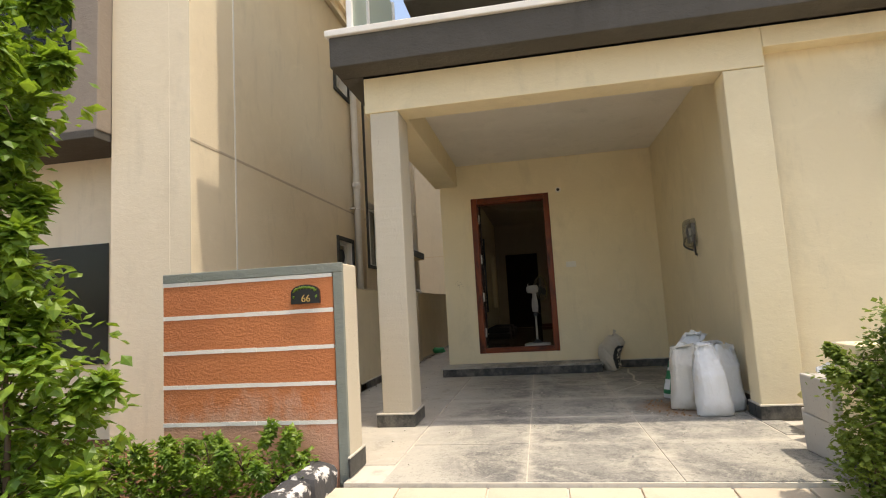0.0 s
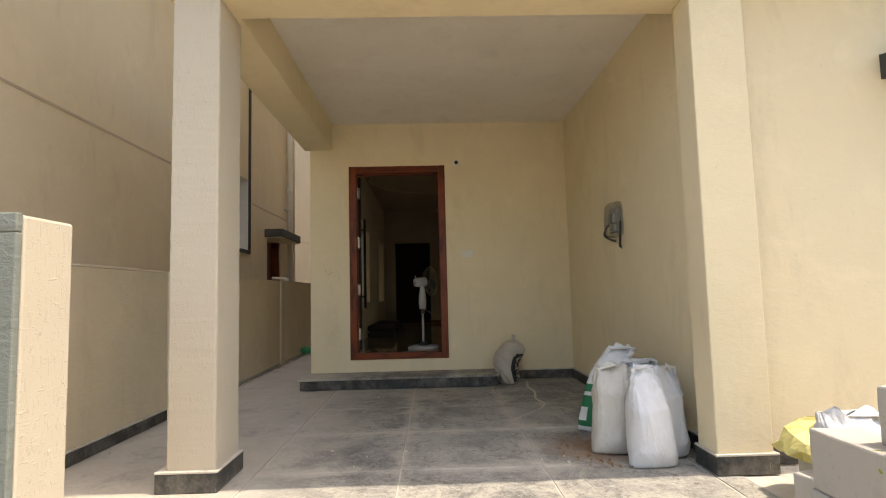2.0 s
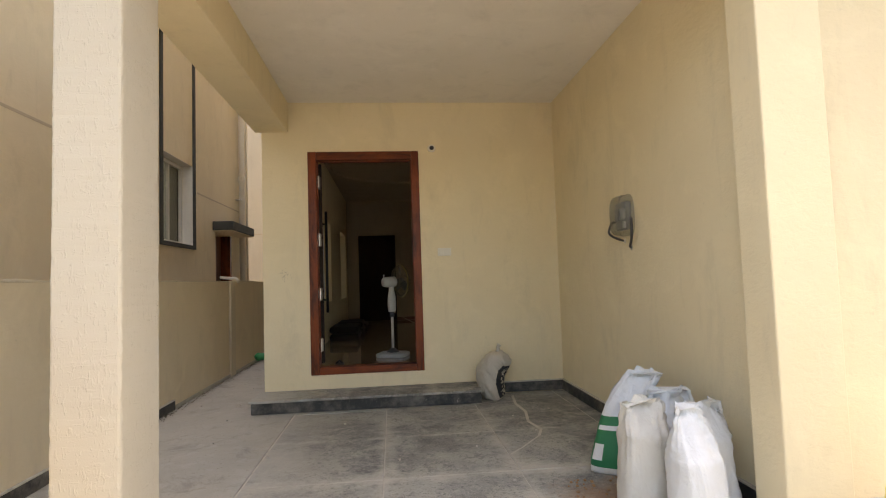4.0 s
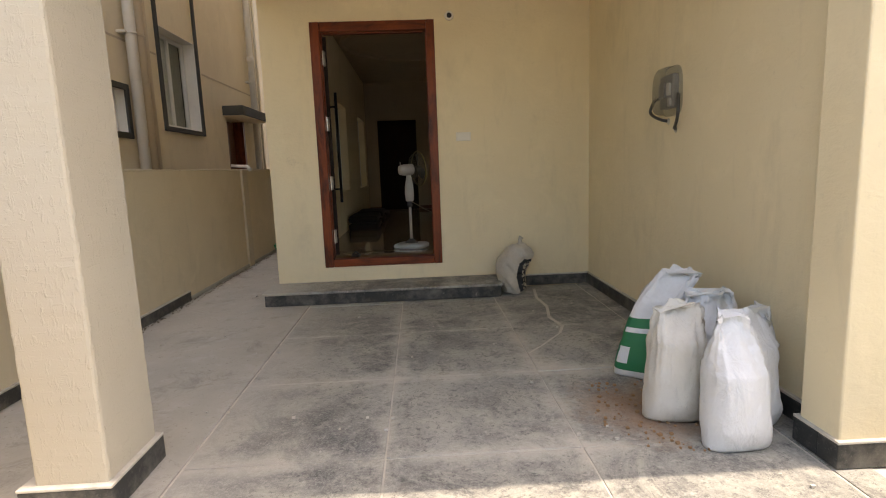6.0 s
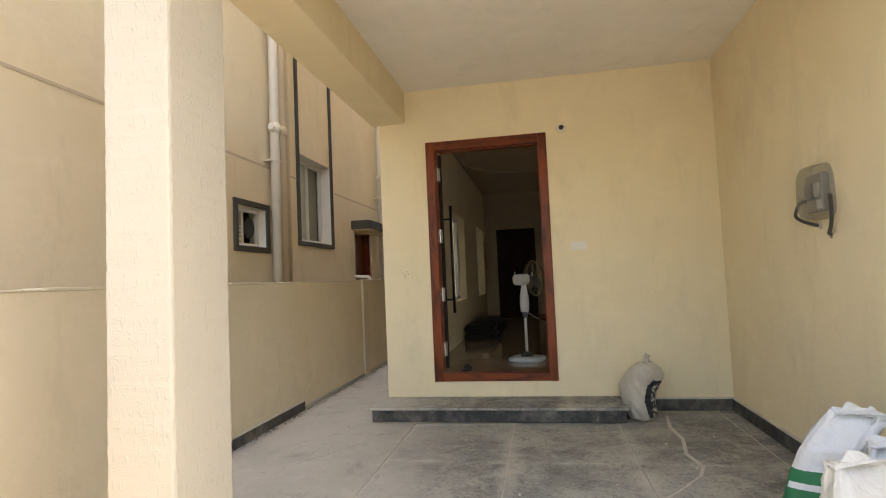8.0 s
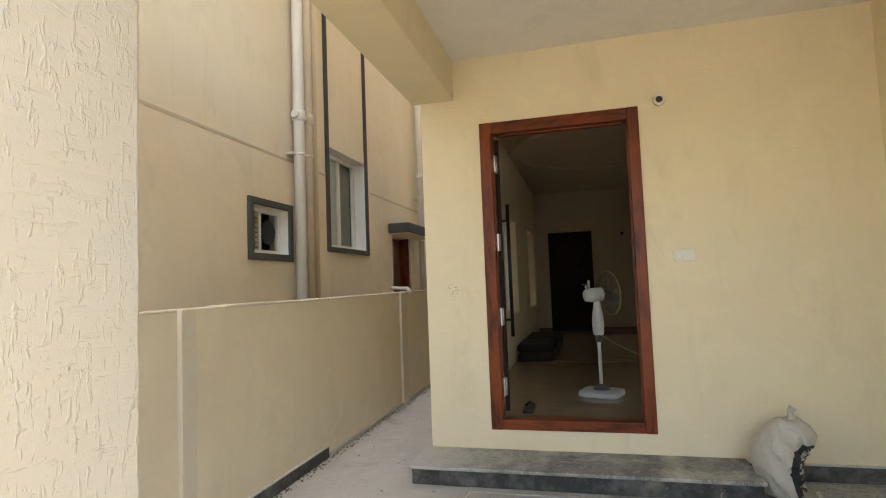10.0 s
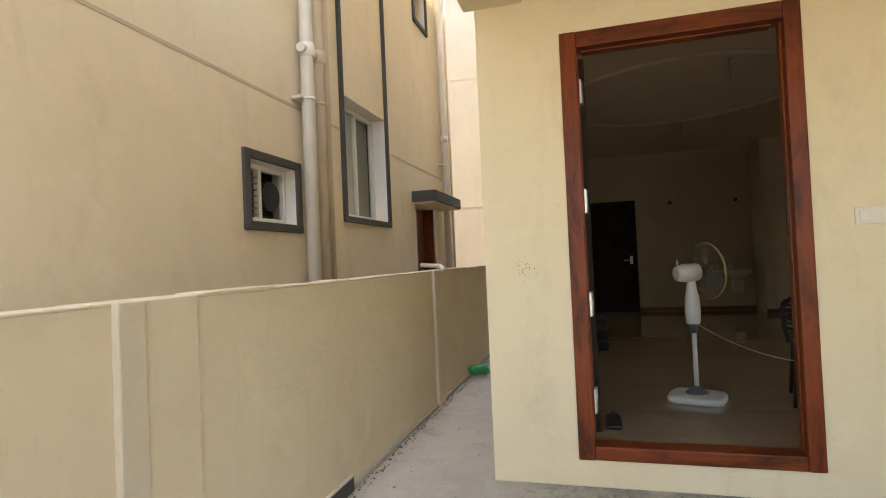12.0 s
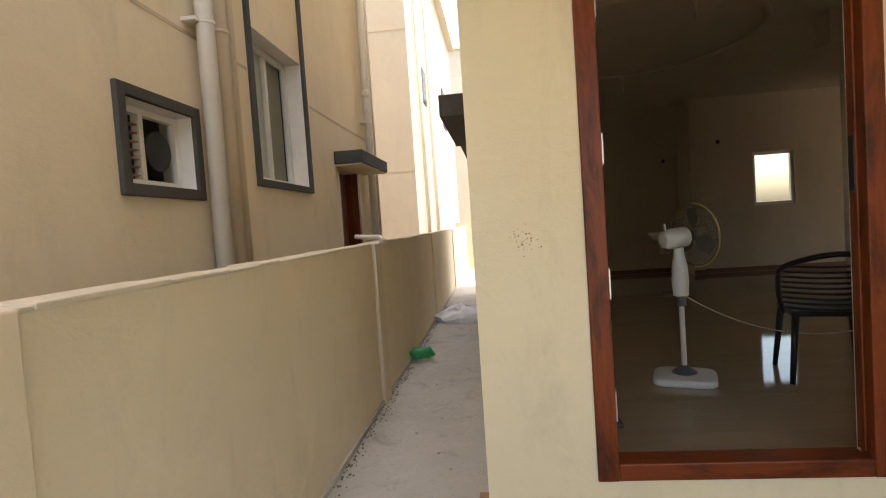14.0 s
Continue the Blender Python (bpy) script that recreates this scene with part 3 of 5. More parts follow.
def window_frame(name, axis, at, a0, a1, z0, z1, label, mullions=1, pane=PANE, curtain=False):
    """A framed window in an opening: outer frame, mullions and panes."""
    mid = ((a0 + a1) / 2, at) if axis == "x" else (at, (a0 + a1) / 2)
    w_ob = thing(name, (*mid, z0), label, "window", kind="structure")

    def put(s, p0, p1, q0, q1, off0, off1, bevel=0.003):
        if axis == "x":
            s.box(p0, p1, at + off0, at + off1, q0, q1, bevel)
        else:
            s.box(at + off0, at + off1, p0, p1, q0, q1, bevel)

    s = Shape()
    e = 0.05
    put(s, a0, a0 + e, z0, z1, -0.03, 0.03), put(s, a1 - e, a1, z0, z1, -0.03, 0.03)
    put(s, a0 + e, a1 - e, z1 - e, z1, -0.03, 0.03), put(s, a0 + e, a1 - e, z0, z0 + e, -0.03, 0.03)
    for k in range(mullions):
        m = a0 + (a1 - a0) * (k + 1) / (mullions + 1)
        put(s, m - 0.03, m + 0.03, z0 + e, z1 - e, -0.022, 0.022)
    s.ob("frame", UPVC, w_ob)
    for k in range(mullions + 1):
        p0, p1 = a0 + (a1 - a0) * k / (mullions + 1), a0 + (a1 - a0) * (k + 1) / (mullions + 1)
        s = Shape()
        put(s, p0 + 0.03, p1 - 0.03, z0 + 0.04, z1 - 0.04, -0.003, 0.003, 0)
        s.ob("pane", pane, w_ob).visible_shadow = False
    return w_ob


window_frame("window_1", "y", -1.36, 10.75, 12.1, 1.28, 2.66, "white-framed hall window on the passage", 1, CLEARPANE)
window_frame("window_2", "y", -1.36, 13.9, 15.2, 1.25, 2.70, "white-framed hall window on the passage", 1, CLEARPANE)
window_frame("window_3", "x", 15.17, 3.0, 3.66, 1.74, 2.63, "small bright white-framed hall window", 0, CLEARPANE)
window_frame("window_4", "x", 4.675, 2.9, 4.6, 1.36, 2.54, "dark street window with a white frame", 1, DARKPANE)
structure(Shape().box(2.86, 4.64, 4.48, 4.584, 1.30, 1.358, 0.006).ob("sill", WHITE), "white window sill on the street wall", "sill")
chajja = Shape()
chajja.loft([[(x, 4.585, 2.655), (x, 4.24, 2.705), (x, 4.24, 2.80), (x, 4.30, 2.805), (x, 4.44, 2.78), (x, 4.585, 2.81)] for x in (2.76, 4.75)], smooth=False)
chajja.bm.verts.ensure_lookup_table()
chajja.cap(chajja.bm.verts[0:6]).cap(chajja.bm.verts[6:12][::-1])
structure(chajja.ob("ledge", GREYTRIM), "dark grey concrete ledge over the street window", "ledge")
structure(Shape().box(-1.195, 1.94, 15.585, 15.598, 0.642, 0.72).box(2.12, 8.9, 15.085, 15.098, 0.642, 0.72).box(1.93, 2.115, 14.935, 14.948, 0.642, 0.72).ob("baseboard_hall", BROWNDOOR), "brown skirting in the hall", "baseboard")
for p in ((0.6, 15.594, 2.66), (1.7, 15.594, 2.64), (2.45, 15.094, 2.85)):
    tagged(Shape().tube([(p[0], p[1], p[2]), (p[0], p[1] - 0.02, p[2])], [0.035, 0.028], 12).ob("wall_point", BLACKPLASTIC), "small dark wiring point in the hall wall", "wiring point")
for x, y in ((0.55, 10.6), (0.5, 13.2)):
    tagged(Shape().tube([(x, y, 3.602), (x, y, 3.57), (x + 0.01, y, 3.40)], [0.03, 0.015, 0.004], 10).ob("ceiling_hook", WIRE), "bare ceiling hook with hanging wires", "ceiling hook")

structure(Shape().tube([(0.2 + 1.35 * math.cos(a), 11.7 + 1.35 * math.sin(a), 3.60) for a in (2 * math.pi * k / 64 for k in range(65))], 0.035, 8, caps=False).ob("ceiling_moulding", INNER), "round plaster moulding on the hall ceiling", "moulding")

# wash basin on the back wall of the hall
basin = thing("wash_basin", (1.64, 15.598, 1.10), "white wall-hung ceramic wash basin with a steel tap", "wash basin")
CERAMIC = simple("white_ceramic", (0.72, 0.68, 0.60), 0.2, dirt=0.2)
s = Shape()
rows = s.loft([[(1.64 + 0.27 * k * math.cos(t), 15.597 - 0.40 * k * abs(math.sin(t)) ** 0.8 * (1 if i not in (0, 24) else 0), z) for i, t in enumerate(math.pi * i / 24 for i in range(25))]
               for z, k in ((1.20, 0.45), (1.26, 0.75), (1.33, 0.97), (1.385, 1.0), (1.39, 0.98), (1.375, 0.86), (1.30, 0.6), (1.27, 0.3))])
s.cap(rows[0][::-1]).cap(rows[-1])
s.ob("bowl", CERAMIC, basin)
Shape().box(1.55, 1.73, 15.42, 15.597, 0.98, 1.21, 0.03).ob("half_pedestal", CERAMIC, basin)
Shape().tube([(1.64, 15.55, 1.38), (1.64, 15.55, 1.48), (1.64, 15.52, 1.51), (1.64, 15.44, 1.50)], 0.014, 10).ob("tap", STEEL, basin)

# pedestal fan
FX, FY, FZ = -0.13, 9.22, 0.638
fan = thing("pedestal_fan", (FX, FY, FZ), "white pedestal fan with a square base on the marble floor", "fan")
s = Shape()
foot = Matrix.Translation((FX, FY, FZ)) @ Matrix.Rotation(-0.33, 4, "Z")
rows = s.loft([[foot @ Vector((k * 0.195 * math.copysign(abs(math.cos(t)) ** 0.42, math.cos(t)), k * 0.175 * math.copysign(abs(math.sin(t)) ** 0.42, math.sin(t)), z)) for t in (2 * math.pi * (i + 0.5) / 48 for i in range(48))]
               for z, k in ((0.0, 0.96), (0.006, 1.0), (0.030, 1.0), (0.042, 0.97), (0.048, 0.90), (0.054, 0.50), (0.056, 0.2))])
s.cap(rows[0][::-1]).cap(rows[-1])
s.ob("base", FANWHITE, fan)
Shape().tube([(FX, FY, FZ + 0.053), (FX, FY, FZ + 0.062), (FX, FY, FZ + 0.085), (FX, FY, FZ + 0.105)], [0.082, 0.076, 0.045, 0.026], 16).ob("collar", FANGREY, fan)
Shape().tube([(FX, FY, FZ + 0.50), (FX, FY, FZ + 0.58)], 0.03, 14).ob("clamp", FANGREY, fan)
Shape().tube([(FX, FY, FZ + 0.08), (FX, FY, FZ + 0.52)], 0.017, 12).ob("pole", FANWHITE, fan)
s = Shape()
s.loft([[(FX + a * math.cos(t), FY + b * math.sin(t), FZ + z) for t in (2 * math.pi * k / 16 for k in range(16))] for z, a, b in
        ((0.56, 0.02, 0.02), (0.57, 0.048, 0.036), (0.66, 0.056, 0.042), (0.76, 0.050, 0.038), (0.83, 0.036, 0.030), (0.88, 0.030, 0.026), (0.90, 0.010, 0.010))])
s.ob("control_body", FANWHITE, fan)
FN = Vector((0.9, 0.42, 0.06)).normalized()
FH = Vector((FX, FY, FZ + 0.95))
FU = Vector((0, 0, 1)) - FN * FN.z
FU.normalize()
FS = FU.cross(FN)
Shape().tube([FH - FN * 0.12, FH - FN * 0.115, FH - FN * 0.06, FH + FN * 0.05, FH + FN * 0.07], [0.03, 0.055, 0.068, 0.066, 0.04], 18).tube([FH - FU * 0.10, FH - FU * 0.05], 0.026, 12).tube([FH - FN * 0.1 + FU * 0.05, FH - FN * 0.1 + FU * 0.10], 0.007, 8).ob("motor", FANWHITE, fan)
FC = FH + FN * 0.13
s = Shape()
for r, off in ((0.205, 0), (0.206, 0.012), (0.175, -0.05), (0.175, 0.055), (0.12, -0.07), (0.12, 0.075), (0.06, -0.075), (0.06, 0.08)):
    s.tube([FC + FN * off + (FU * math.cos(a) + FS * math.sin(a)) * r for a in (2 * math.pi * k / 40 for k in range(41))], 0.004 if r > 0.2 else 0.0018, 6, caps=False)
for k in range(44):
    a = 2 * math.pi * k / 44
    dr = FU * math.cos(a) + FS * math.sin(a)
    for sg in (-1, 1):
        s.tube([FC + dr * 0.205, FC + dr * 0.175 + FN * 0.052 * sg, FC + dr * 0.12 + FN * 0.072 * sg, FC + dr * 0.05 + FN * 0.078 * sg], 0.0014, 4, caps=False)
s.ob("guard", CAGE, fan)
Shape().tube([FC + FN * 0.005 + (FU * math.cos(a) + FS * math.sin(a)) * 0.209 for a in (2 * math.pi * k / 48 for k in range(49))], 0.006, 8, caps=False).ob("guard_rim", simple("yellowed_rim", (0.46, 0.38, 0.12), 0.4), fan)
s = Shape()
for k in range(3):
    a0 = 2 * math.pi * k / 3
    rows = []
    for j in range(7):
        r = 0.03 + 0.15 * j / 6
        half = 0.30 + 0.28 * math.sin(math.pi * min(1, j / 6 + 0.15))
        rows.append([FC + (FU * math.cos(a0 + h) + FS * math.sin(a0 + h)) * r + FN * 0.03 * h for h in (half * (i / 4 - 1) for i in range(9))])
    s.loft(rows, close=False)
s.tube([FC - FN * 0.03, FC + FN * 0.03], 0.035, 14)
s.ob("blade", simple("grey_blade", (0.10, 0.095, 0.085), 0.4), fan)
flex = [(FX, FY, FZ + 0.58)] + arc((FX + 0.03, FY - 0.02, FZ + 0.56), (1.3, 9.05, FZ + 0.48), 0.22, 18)
tagged(Shape().tube(flex, 0.0042, 6).ob("fan_cord", WIRE), "cream electric cord hanging from the fan", "cord")

# plastic chair, its back to the door
chair = thing("plastic_chair", (0, 0, 0), "black plastic chair with a slatted rounded back", "chair")
for lx, ly, tx, ty in ((-0.24, -0.22, -0.20, -0.18), (0.24, -0.22, 0.20, -0.18), (-0.24, 0.24, -0.20, 0.18), (0.24, 0.24, 0.20, 0.18)):
    Shape().tube([(lx, ly, 0.0), (tx, ty, 0.43)], [0.016, 0.024], 8).ob("leg", BLACKPLASTIC, chair)
Shape().box(-0.23, 0.23, -0.22, 0.22, 0.42, 0.455, 0.014).ob("seat", BLACKPLASTIC, chair)


def back_at(u, z):
    """A point of the chair's curved back; u runs across, z is the height."""
    wide = 0.25 + 0.03 * math.sin(math.pi * (z - 0.42) / 0.42)
    return (wide * u, -0.27 + 0.17 * u * u - 0.14 * (z - 0.42), z)


s = Shape()
rim = [back_at(-1, 0.43 + 0.28 * k / 6) for k in range(7)] + [back_at(-1 + 2 * k / 16, 0.71 + 0.10 * math.sin(math.pi * k / 16) ** 0.7) for k in range(1, 16)] + [back_at(1, 0.71 - 0.28 * k / 6) for k in range(7)]
s.tube(rim, 0.017, 8)
for i in range(9):
    z = 0.47 + 0.033 * i
    s.tube([back_at(-1 + 2 * k / 12, z) for k in range(13)], 0.0085, 6)
s.ob("backrest", BLACKPLASTIC, chair)
chair.matrix_basis = pose(0.75, 9.22, 0.639, 0, 0, -14)

# floor cushions along the wall
for n, (x, y, h) in enumerate(((-0.93, 11.7, 0.0), (-0.95, 11.85, 0.11), (-0.91, 12.8, 0.0), (-0.93, 12.9, 0.11), (-0.90, 13.9, 0.0))):
    s = Shape().box(x - 0.24, x + 0.24, y - 0.42, y + 0.42, 0.638 + h, 0.746 + h, 0.04)
    tagged(s.ob("floor_cushion", DARKCUSHION, None, (x, y, 0.638 + h)), "dark brown floor cushion stacked on the marble floor", "cushion", "cushions by the wall")
for y in (8.55, 8.68):
    s = Shape().box(-0.80, -0.70, y - 0.13, y + 0.13, 0.638, 0.668, 0.014).tube([(-0.79, y + 0.04, 0.665), (-0.75, y + 0.05, 0.70), (-0.71, y + 0.04, 0.665)], 0.012, 6)
    tagged(s.ob("slipper", BLACKPLASTIC), "black slipper on the floor inside the door", "slipper", "pair of slippers") if y < 8.6 else s.bm.free()

# ---- porch fixtures ----
tagged(Shape().tube([(0.33, 7.789, 2.972), (0.33, 7.765, 2.972)], [0.042, 0.038], 18).tube([(0.33, 7.766, 2.972), (0.33, 7.760, 2.972)], [0.024, 0.02], 14, 1).ob("conduit_outlet", [PLATE, BLACKPLASTIC]), "open white conduit outlet in the wall", "conduit outlet")
bell = thing("switch_plate", (0.43, 7.789, 1.84), "white doorbell switch plate on the cream wall", "switch")
Shape().box(0.36, 0.50, 7.777, 7.7895, 1.84, 1.92, 0.004).ob("plate", PLATE, bell)
Shape().box(0.375, 0.42, 7.771, 7.778, 1.855, 1.905, 0.003).ob("button", PLATE, bell)
meter = thing("meter_box", (1.64, 6.15, 1.88), "electric meter under a clear plastic cover with looped cables", "meter")
MY, MZ = 6.085, 2.025
s = Shape()
rows = s.loft([[(x, MY + 0.128 * k * math.copysign(abs(math.cos(t)) ** 0.5, math.cos(t)) * (1 - 0.10 * math.sin(t)), MZ + 0.150 * k * math.copysign(abs(math.sin(t)) ** 0.55, math.sin(t))) for t in (2 * math.pi * i / 40 for i in range(40))]
               for x, k in ((1.639, 1.04), (1.632, 1.04), (1.630, 1.0), (1.585, 0.98), (1.562, 0.94), (1.552, 0.84), (1.549, 0.5))])
s.cap(rows[-1])
s.ob("cover", METERCASE, meter)
Shape().box(1.592, 1.638, MY - 0.09, MY + 0.09, MZ - 0.11, MZ + 0.10, 0.01).ob("body", simple("meter_grey", (0.20, 0.19, 0.165), 0.5), meter)
Shape().box(1.578, 1.593, MY - 0.075, MY - 0.03, MZ - 0.03, MZ + 0.045, 0.003).box(1.578, 1.593, MY - 0.085, MY - 0.055, MZ - 0.10, MZ - 0.05, 0.003).ob("dial", simple("dusty_dial", (0.50, 0.48, 0.42), 0.4), meter)
Shape().box(1.572, 1.592, MY - 0.02, MY + 0.06, MZ - 0.04, MZ + 0.05, 0.004).ob("counter", simple("blue_grey_counter", (0.10, 0.11, 0.12), 0.3), meter)
for side, low in ((-1, 0.20), (1, 0.14)):
    a0 = Vector((1.615, MY + 0.125 * side, MZ - 0.035))
    loop = [a0 + Vector((-0.035 * math.sin(math.pi * k / 14), side * (0.085 * math.sin(math.pi * k / 16) - 0.075 * (k / 14) ** 3), 0.02 * math.sin(math.pi * min(1, k / 5)) - low * (k / 14))) for k in range(15)]
    Shape().tube(loop + [(1.642, loop[-1].y - side * 0.03, loop[-1].z - 0.01)], 0.010, 8).ob("cable", simple("grey_black_cable", (0.045, 0.042, 0.038), 0.5), meter)
    Shape().tube([(1.641, loop[-1].y - side * 0.03, loop[-1].z - 0.01), (1.632, loop[-1].y - side * 0.03, loop[-1].z - 0.01)], [0.022, 0.012], 9).ob("filler_patch", JOINT, meter)

# ---- boundary walls ----
bw = Shape().box(-2.41, -2.28, 3.38, 22.0, 0.0, 1.655)
structure(bw.ob("wall_boundary", WALLTAN), "tan plastered boundary wall along the passage", "wall")
s = Shape()
random.seed(4)
y = 3.38
while y < 21.9:
    n = random.uniform(0.2, 0.5)
    s.box(-2.415 - random.uniform(0, 0.006), -2.276 + random.uniform(-0.006, 0.005), y, min(y + n, 22), 1.6555, 1.670 + random.uniform(-0.005, 0.005), 0.004)
    y += n
structure(s.ob("wall_coping", PALE), "whitish ragged cement top of the boundary wall", "coping")
for y0, y1, px in ((6.175, 6.285, PALE), (6.285, 6.54, WALLTAN), (9.62, 9.82, PALE), (13.3, 13.5, WALLTAN), (16.8, 17.0, WALLTAN)):
    structure(Shape().box(-2.281, -2.25 if px is PALE else -2.262, y0, y1, FLOOR, 1.668, 0.006).ob("wall_pier", px), "pale plaster pier on the boundary wall", "pier")
structure(Shape().box(-2.281, -2.262, 7.81, 21.9, FLOOR - 0.002, FLOOR + 0.035, 0.006).ob("trim", CEMENT), "worn cement fillet at the wall foot", "trim")
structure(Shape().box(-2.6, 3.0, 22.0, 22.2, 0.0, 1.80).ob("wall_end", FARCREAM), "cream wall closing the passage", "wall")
gate = thing("wall_gate", (-1.87, 3.25, FLOOR), "orange textured gate wall with grey border and white bands", "wall", kind="structure")
Shape().box(-2.50, -1.251, 3.15, 3.38, 0.0, 1.70, 0.010).ob("core", STUCCO, gate)
Shape().box(-2.50, -1.252, 3.121, 3.149, 1.645, 1.705, 0.005).box(-1.315, -1.252, 3.121, 3.149, 0.30, 1.644, 0.005).ob("border", BORDER, gate)
for z0, z1 in ((0.27, 0.725), (0.745, 0.96), (0.978, 1.18), (1.198, 1.405), (1.423, 1.62)):
    Shape().box(-2.50, -1.318, 3.127, 3.149, z0, z1, 0.004).ob("panel", ORANGE, gate)
s = Shape()
for z in (0.735, 0.969, 1.189, 1.414, 1.632):
    x = -2.50
    while x < -1.33:
        n = random.uniform(0.1, 0.25)
        s.box(x, min(x + n, -1.322), 3.123 + random.uniform(0, 0.003), 3.149, z - 0.011 - random.uniform(0, 0.003), z + 0.011 + random.uniform(0, 0.003))
        x += n
s.ob("white_band", WHITE, gate)
plate = thing("number_plate", (-1.49, 3.12, 1.46), "black arched house number plate with painted green leaves", "number plate")
s = Shape()
s.loft([[(-1.59, y, 1.46), (-1.40, y, 1.46), (-1.40, y, 1.53)] + [(-1.495 + 0.095 * math.cos(a), y, 1.53 + 0.05 * math.sin(a)) for a in (math.pi * k / 10 for k in range(1, 10))] + [(-1.59, y, 1.53)] for y in (3.126, 3.108)], smooth=False)
s.bm.verts.ensure_lookup_table()
s.cap(s.bm.verts[13:26])
s.ob("slab", PLATEBLACK, plate)
num = bpy.data.curves.new("number", "FONT")
num.body, num.size, num.extrude, num.align_x = "66", 0.062, 0.002, "CENTER"
num.materials.append(GOLD)
nob = new("number", num)
nob.parent = plate
nob.matrix_basis = pose(0.0, -0.0145, 0.012, 90)
s = Shape()
for k in range(26):
    a = math.pi * (k + 0.5) / 26
    p = Vector((-1.495 + 0.075 * math.cos(a), 3.104, 1.53 + 0.032 * math.sin(a) - (0.03 if k in (0, 1, 24, 25) else 0)))
    dr = Vector((random.uniform(-1, 1), random.uniform(-0.4, 0.1), random.uniform(-1, 1))).normalized()
    s.tube([p - dr * 0.012, p, p + dr * 0.012], [0.001, 0.006, 0.001], 5)
s.ob("leaf_ornament", LEAF, plate)
# right side gate wall with its loose blocks
gr = thing("wall_gate_low", (1.9, 3.1, FLOOR), "low cream gate wall with black skirting", "wall", kind="structure")
Shape().box(1.50, 8.0, 3.02, 3.23, 0.0, 1.08, 0.012).ob("core", CREAM, gr)
Shape().box(1.485, 1.50, 3.0, 3.24, FLOOR - 0.05, FLOOR + 0.09, 0.004).ob("skirting", SKIRT, gr)


def loose_block(x0, x1, y0, y1, z0, z1, turn, label):
    s = Shape().box(x0, x1, y0, y1, z0, z1, 0.010)
    bmesh.ops.subdivide_edges(s.bm, edges=list(s.bm.edges), cuts=2, use_grid_fill=True)
    for v in s.bm.verts:
        if v.co.z > z0 + 0.012:
            v.co += 0.006 * Vector(noise.noise_vector(v.co * 9))
    b_ob = s.ob("concrete_block", BLOCK, None, ((x0 + x1) / 2, (y0 + y1) / 2, z0))
    b_ob.rotation_euler = (0, 0, radians(turn))
    return tagged(b_ob, label, "block", "loose blocks at the gate wall")


loose_block(1.47, 1.66, 3.25, 3.62, FLOOR, FLOOR + 0.225, 3, "grey aerated concrete block on the ground")
loose_block(1.462, 1.655, 3.235, 3.60, FLOOR + 0.226, FLOOR + 0.455, -2, "grey aerated concrete block stacked on another")
loose_block(1.55, 1.645, 3.24, 3.36, FLOOR + 0.456, FLOOR + 0.66, 6, "broken concrete block piece standing on the stack")
loose_block(1.60, 1.83, 3.68, 3.92, FLOOR, FLOOR + 0.20, 24, "grey concrete block on the ground")
loose_block(1.78, 2.0, 3.97, 4.17, FLOOR, FLOOR + 0.19, -12, "grey concrete block on the ground")


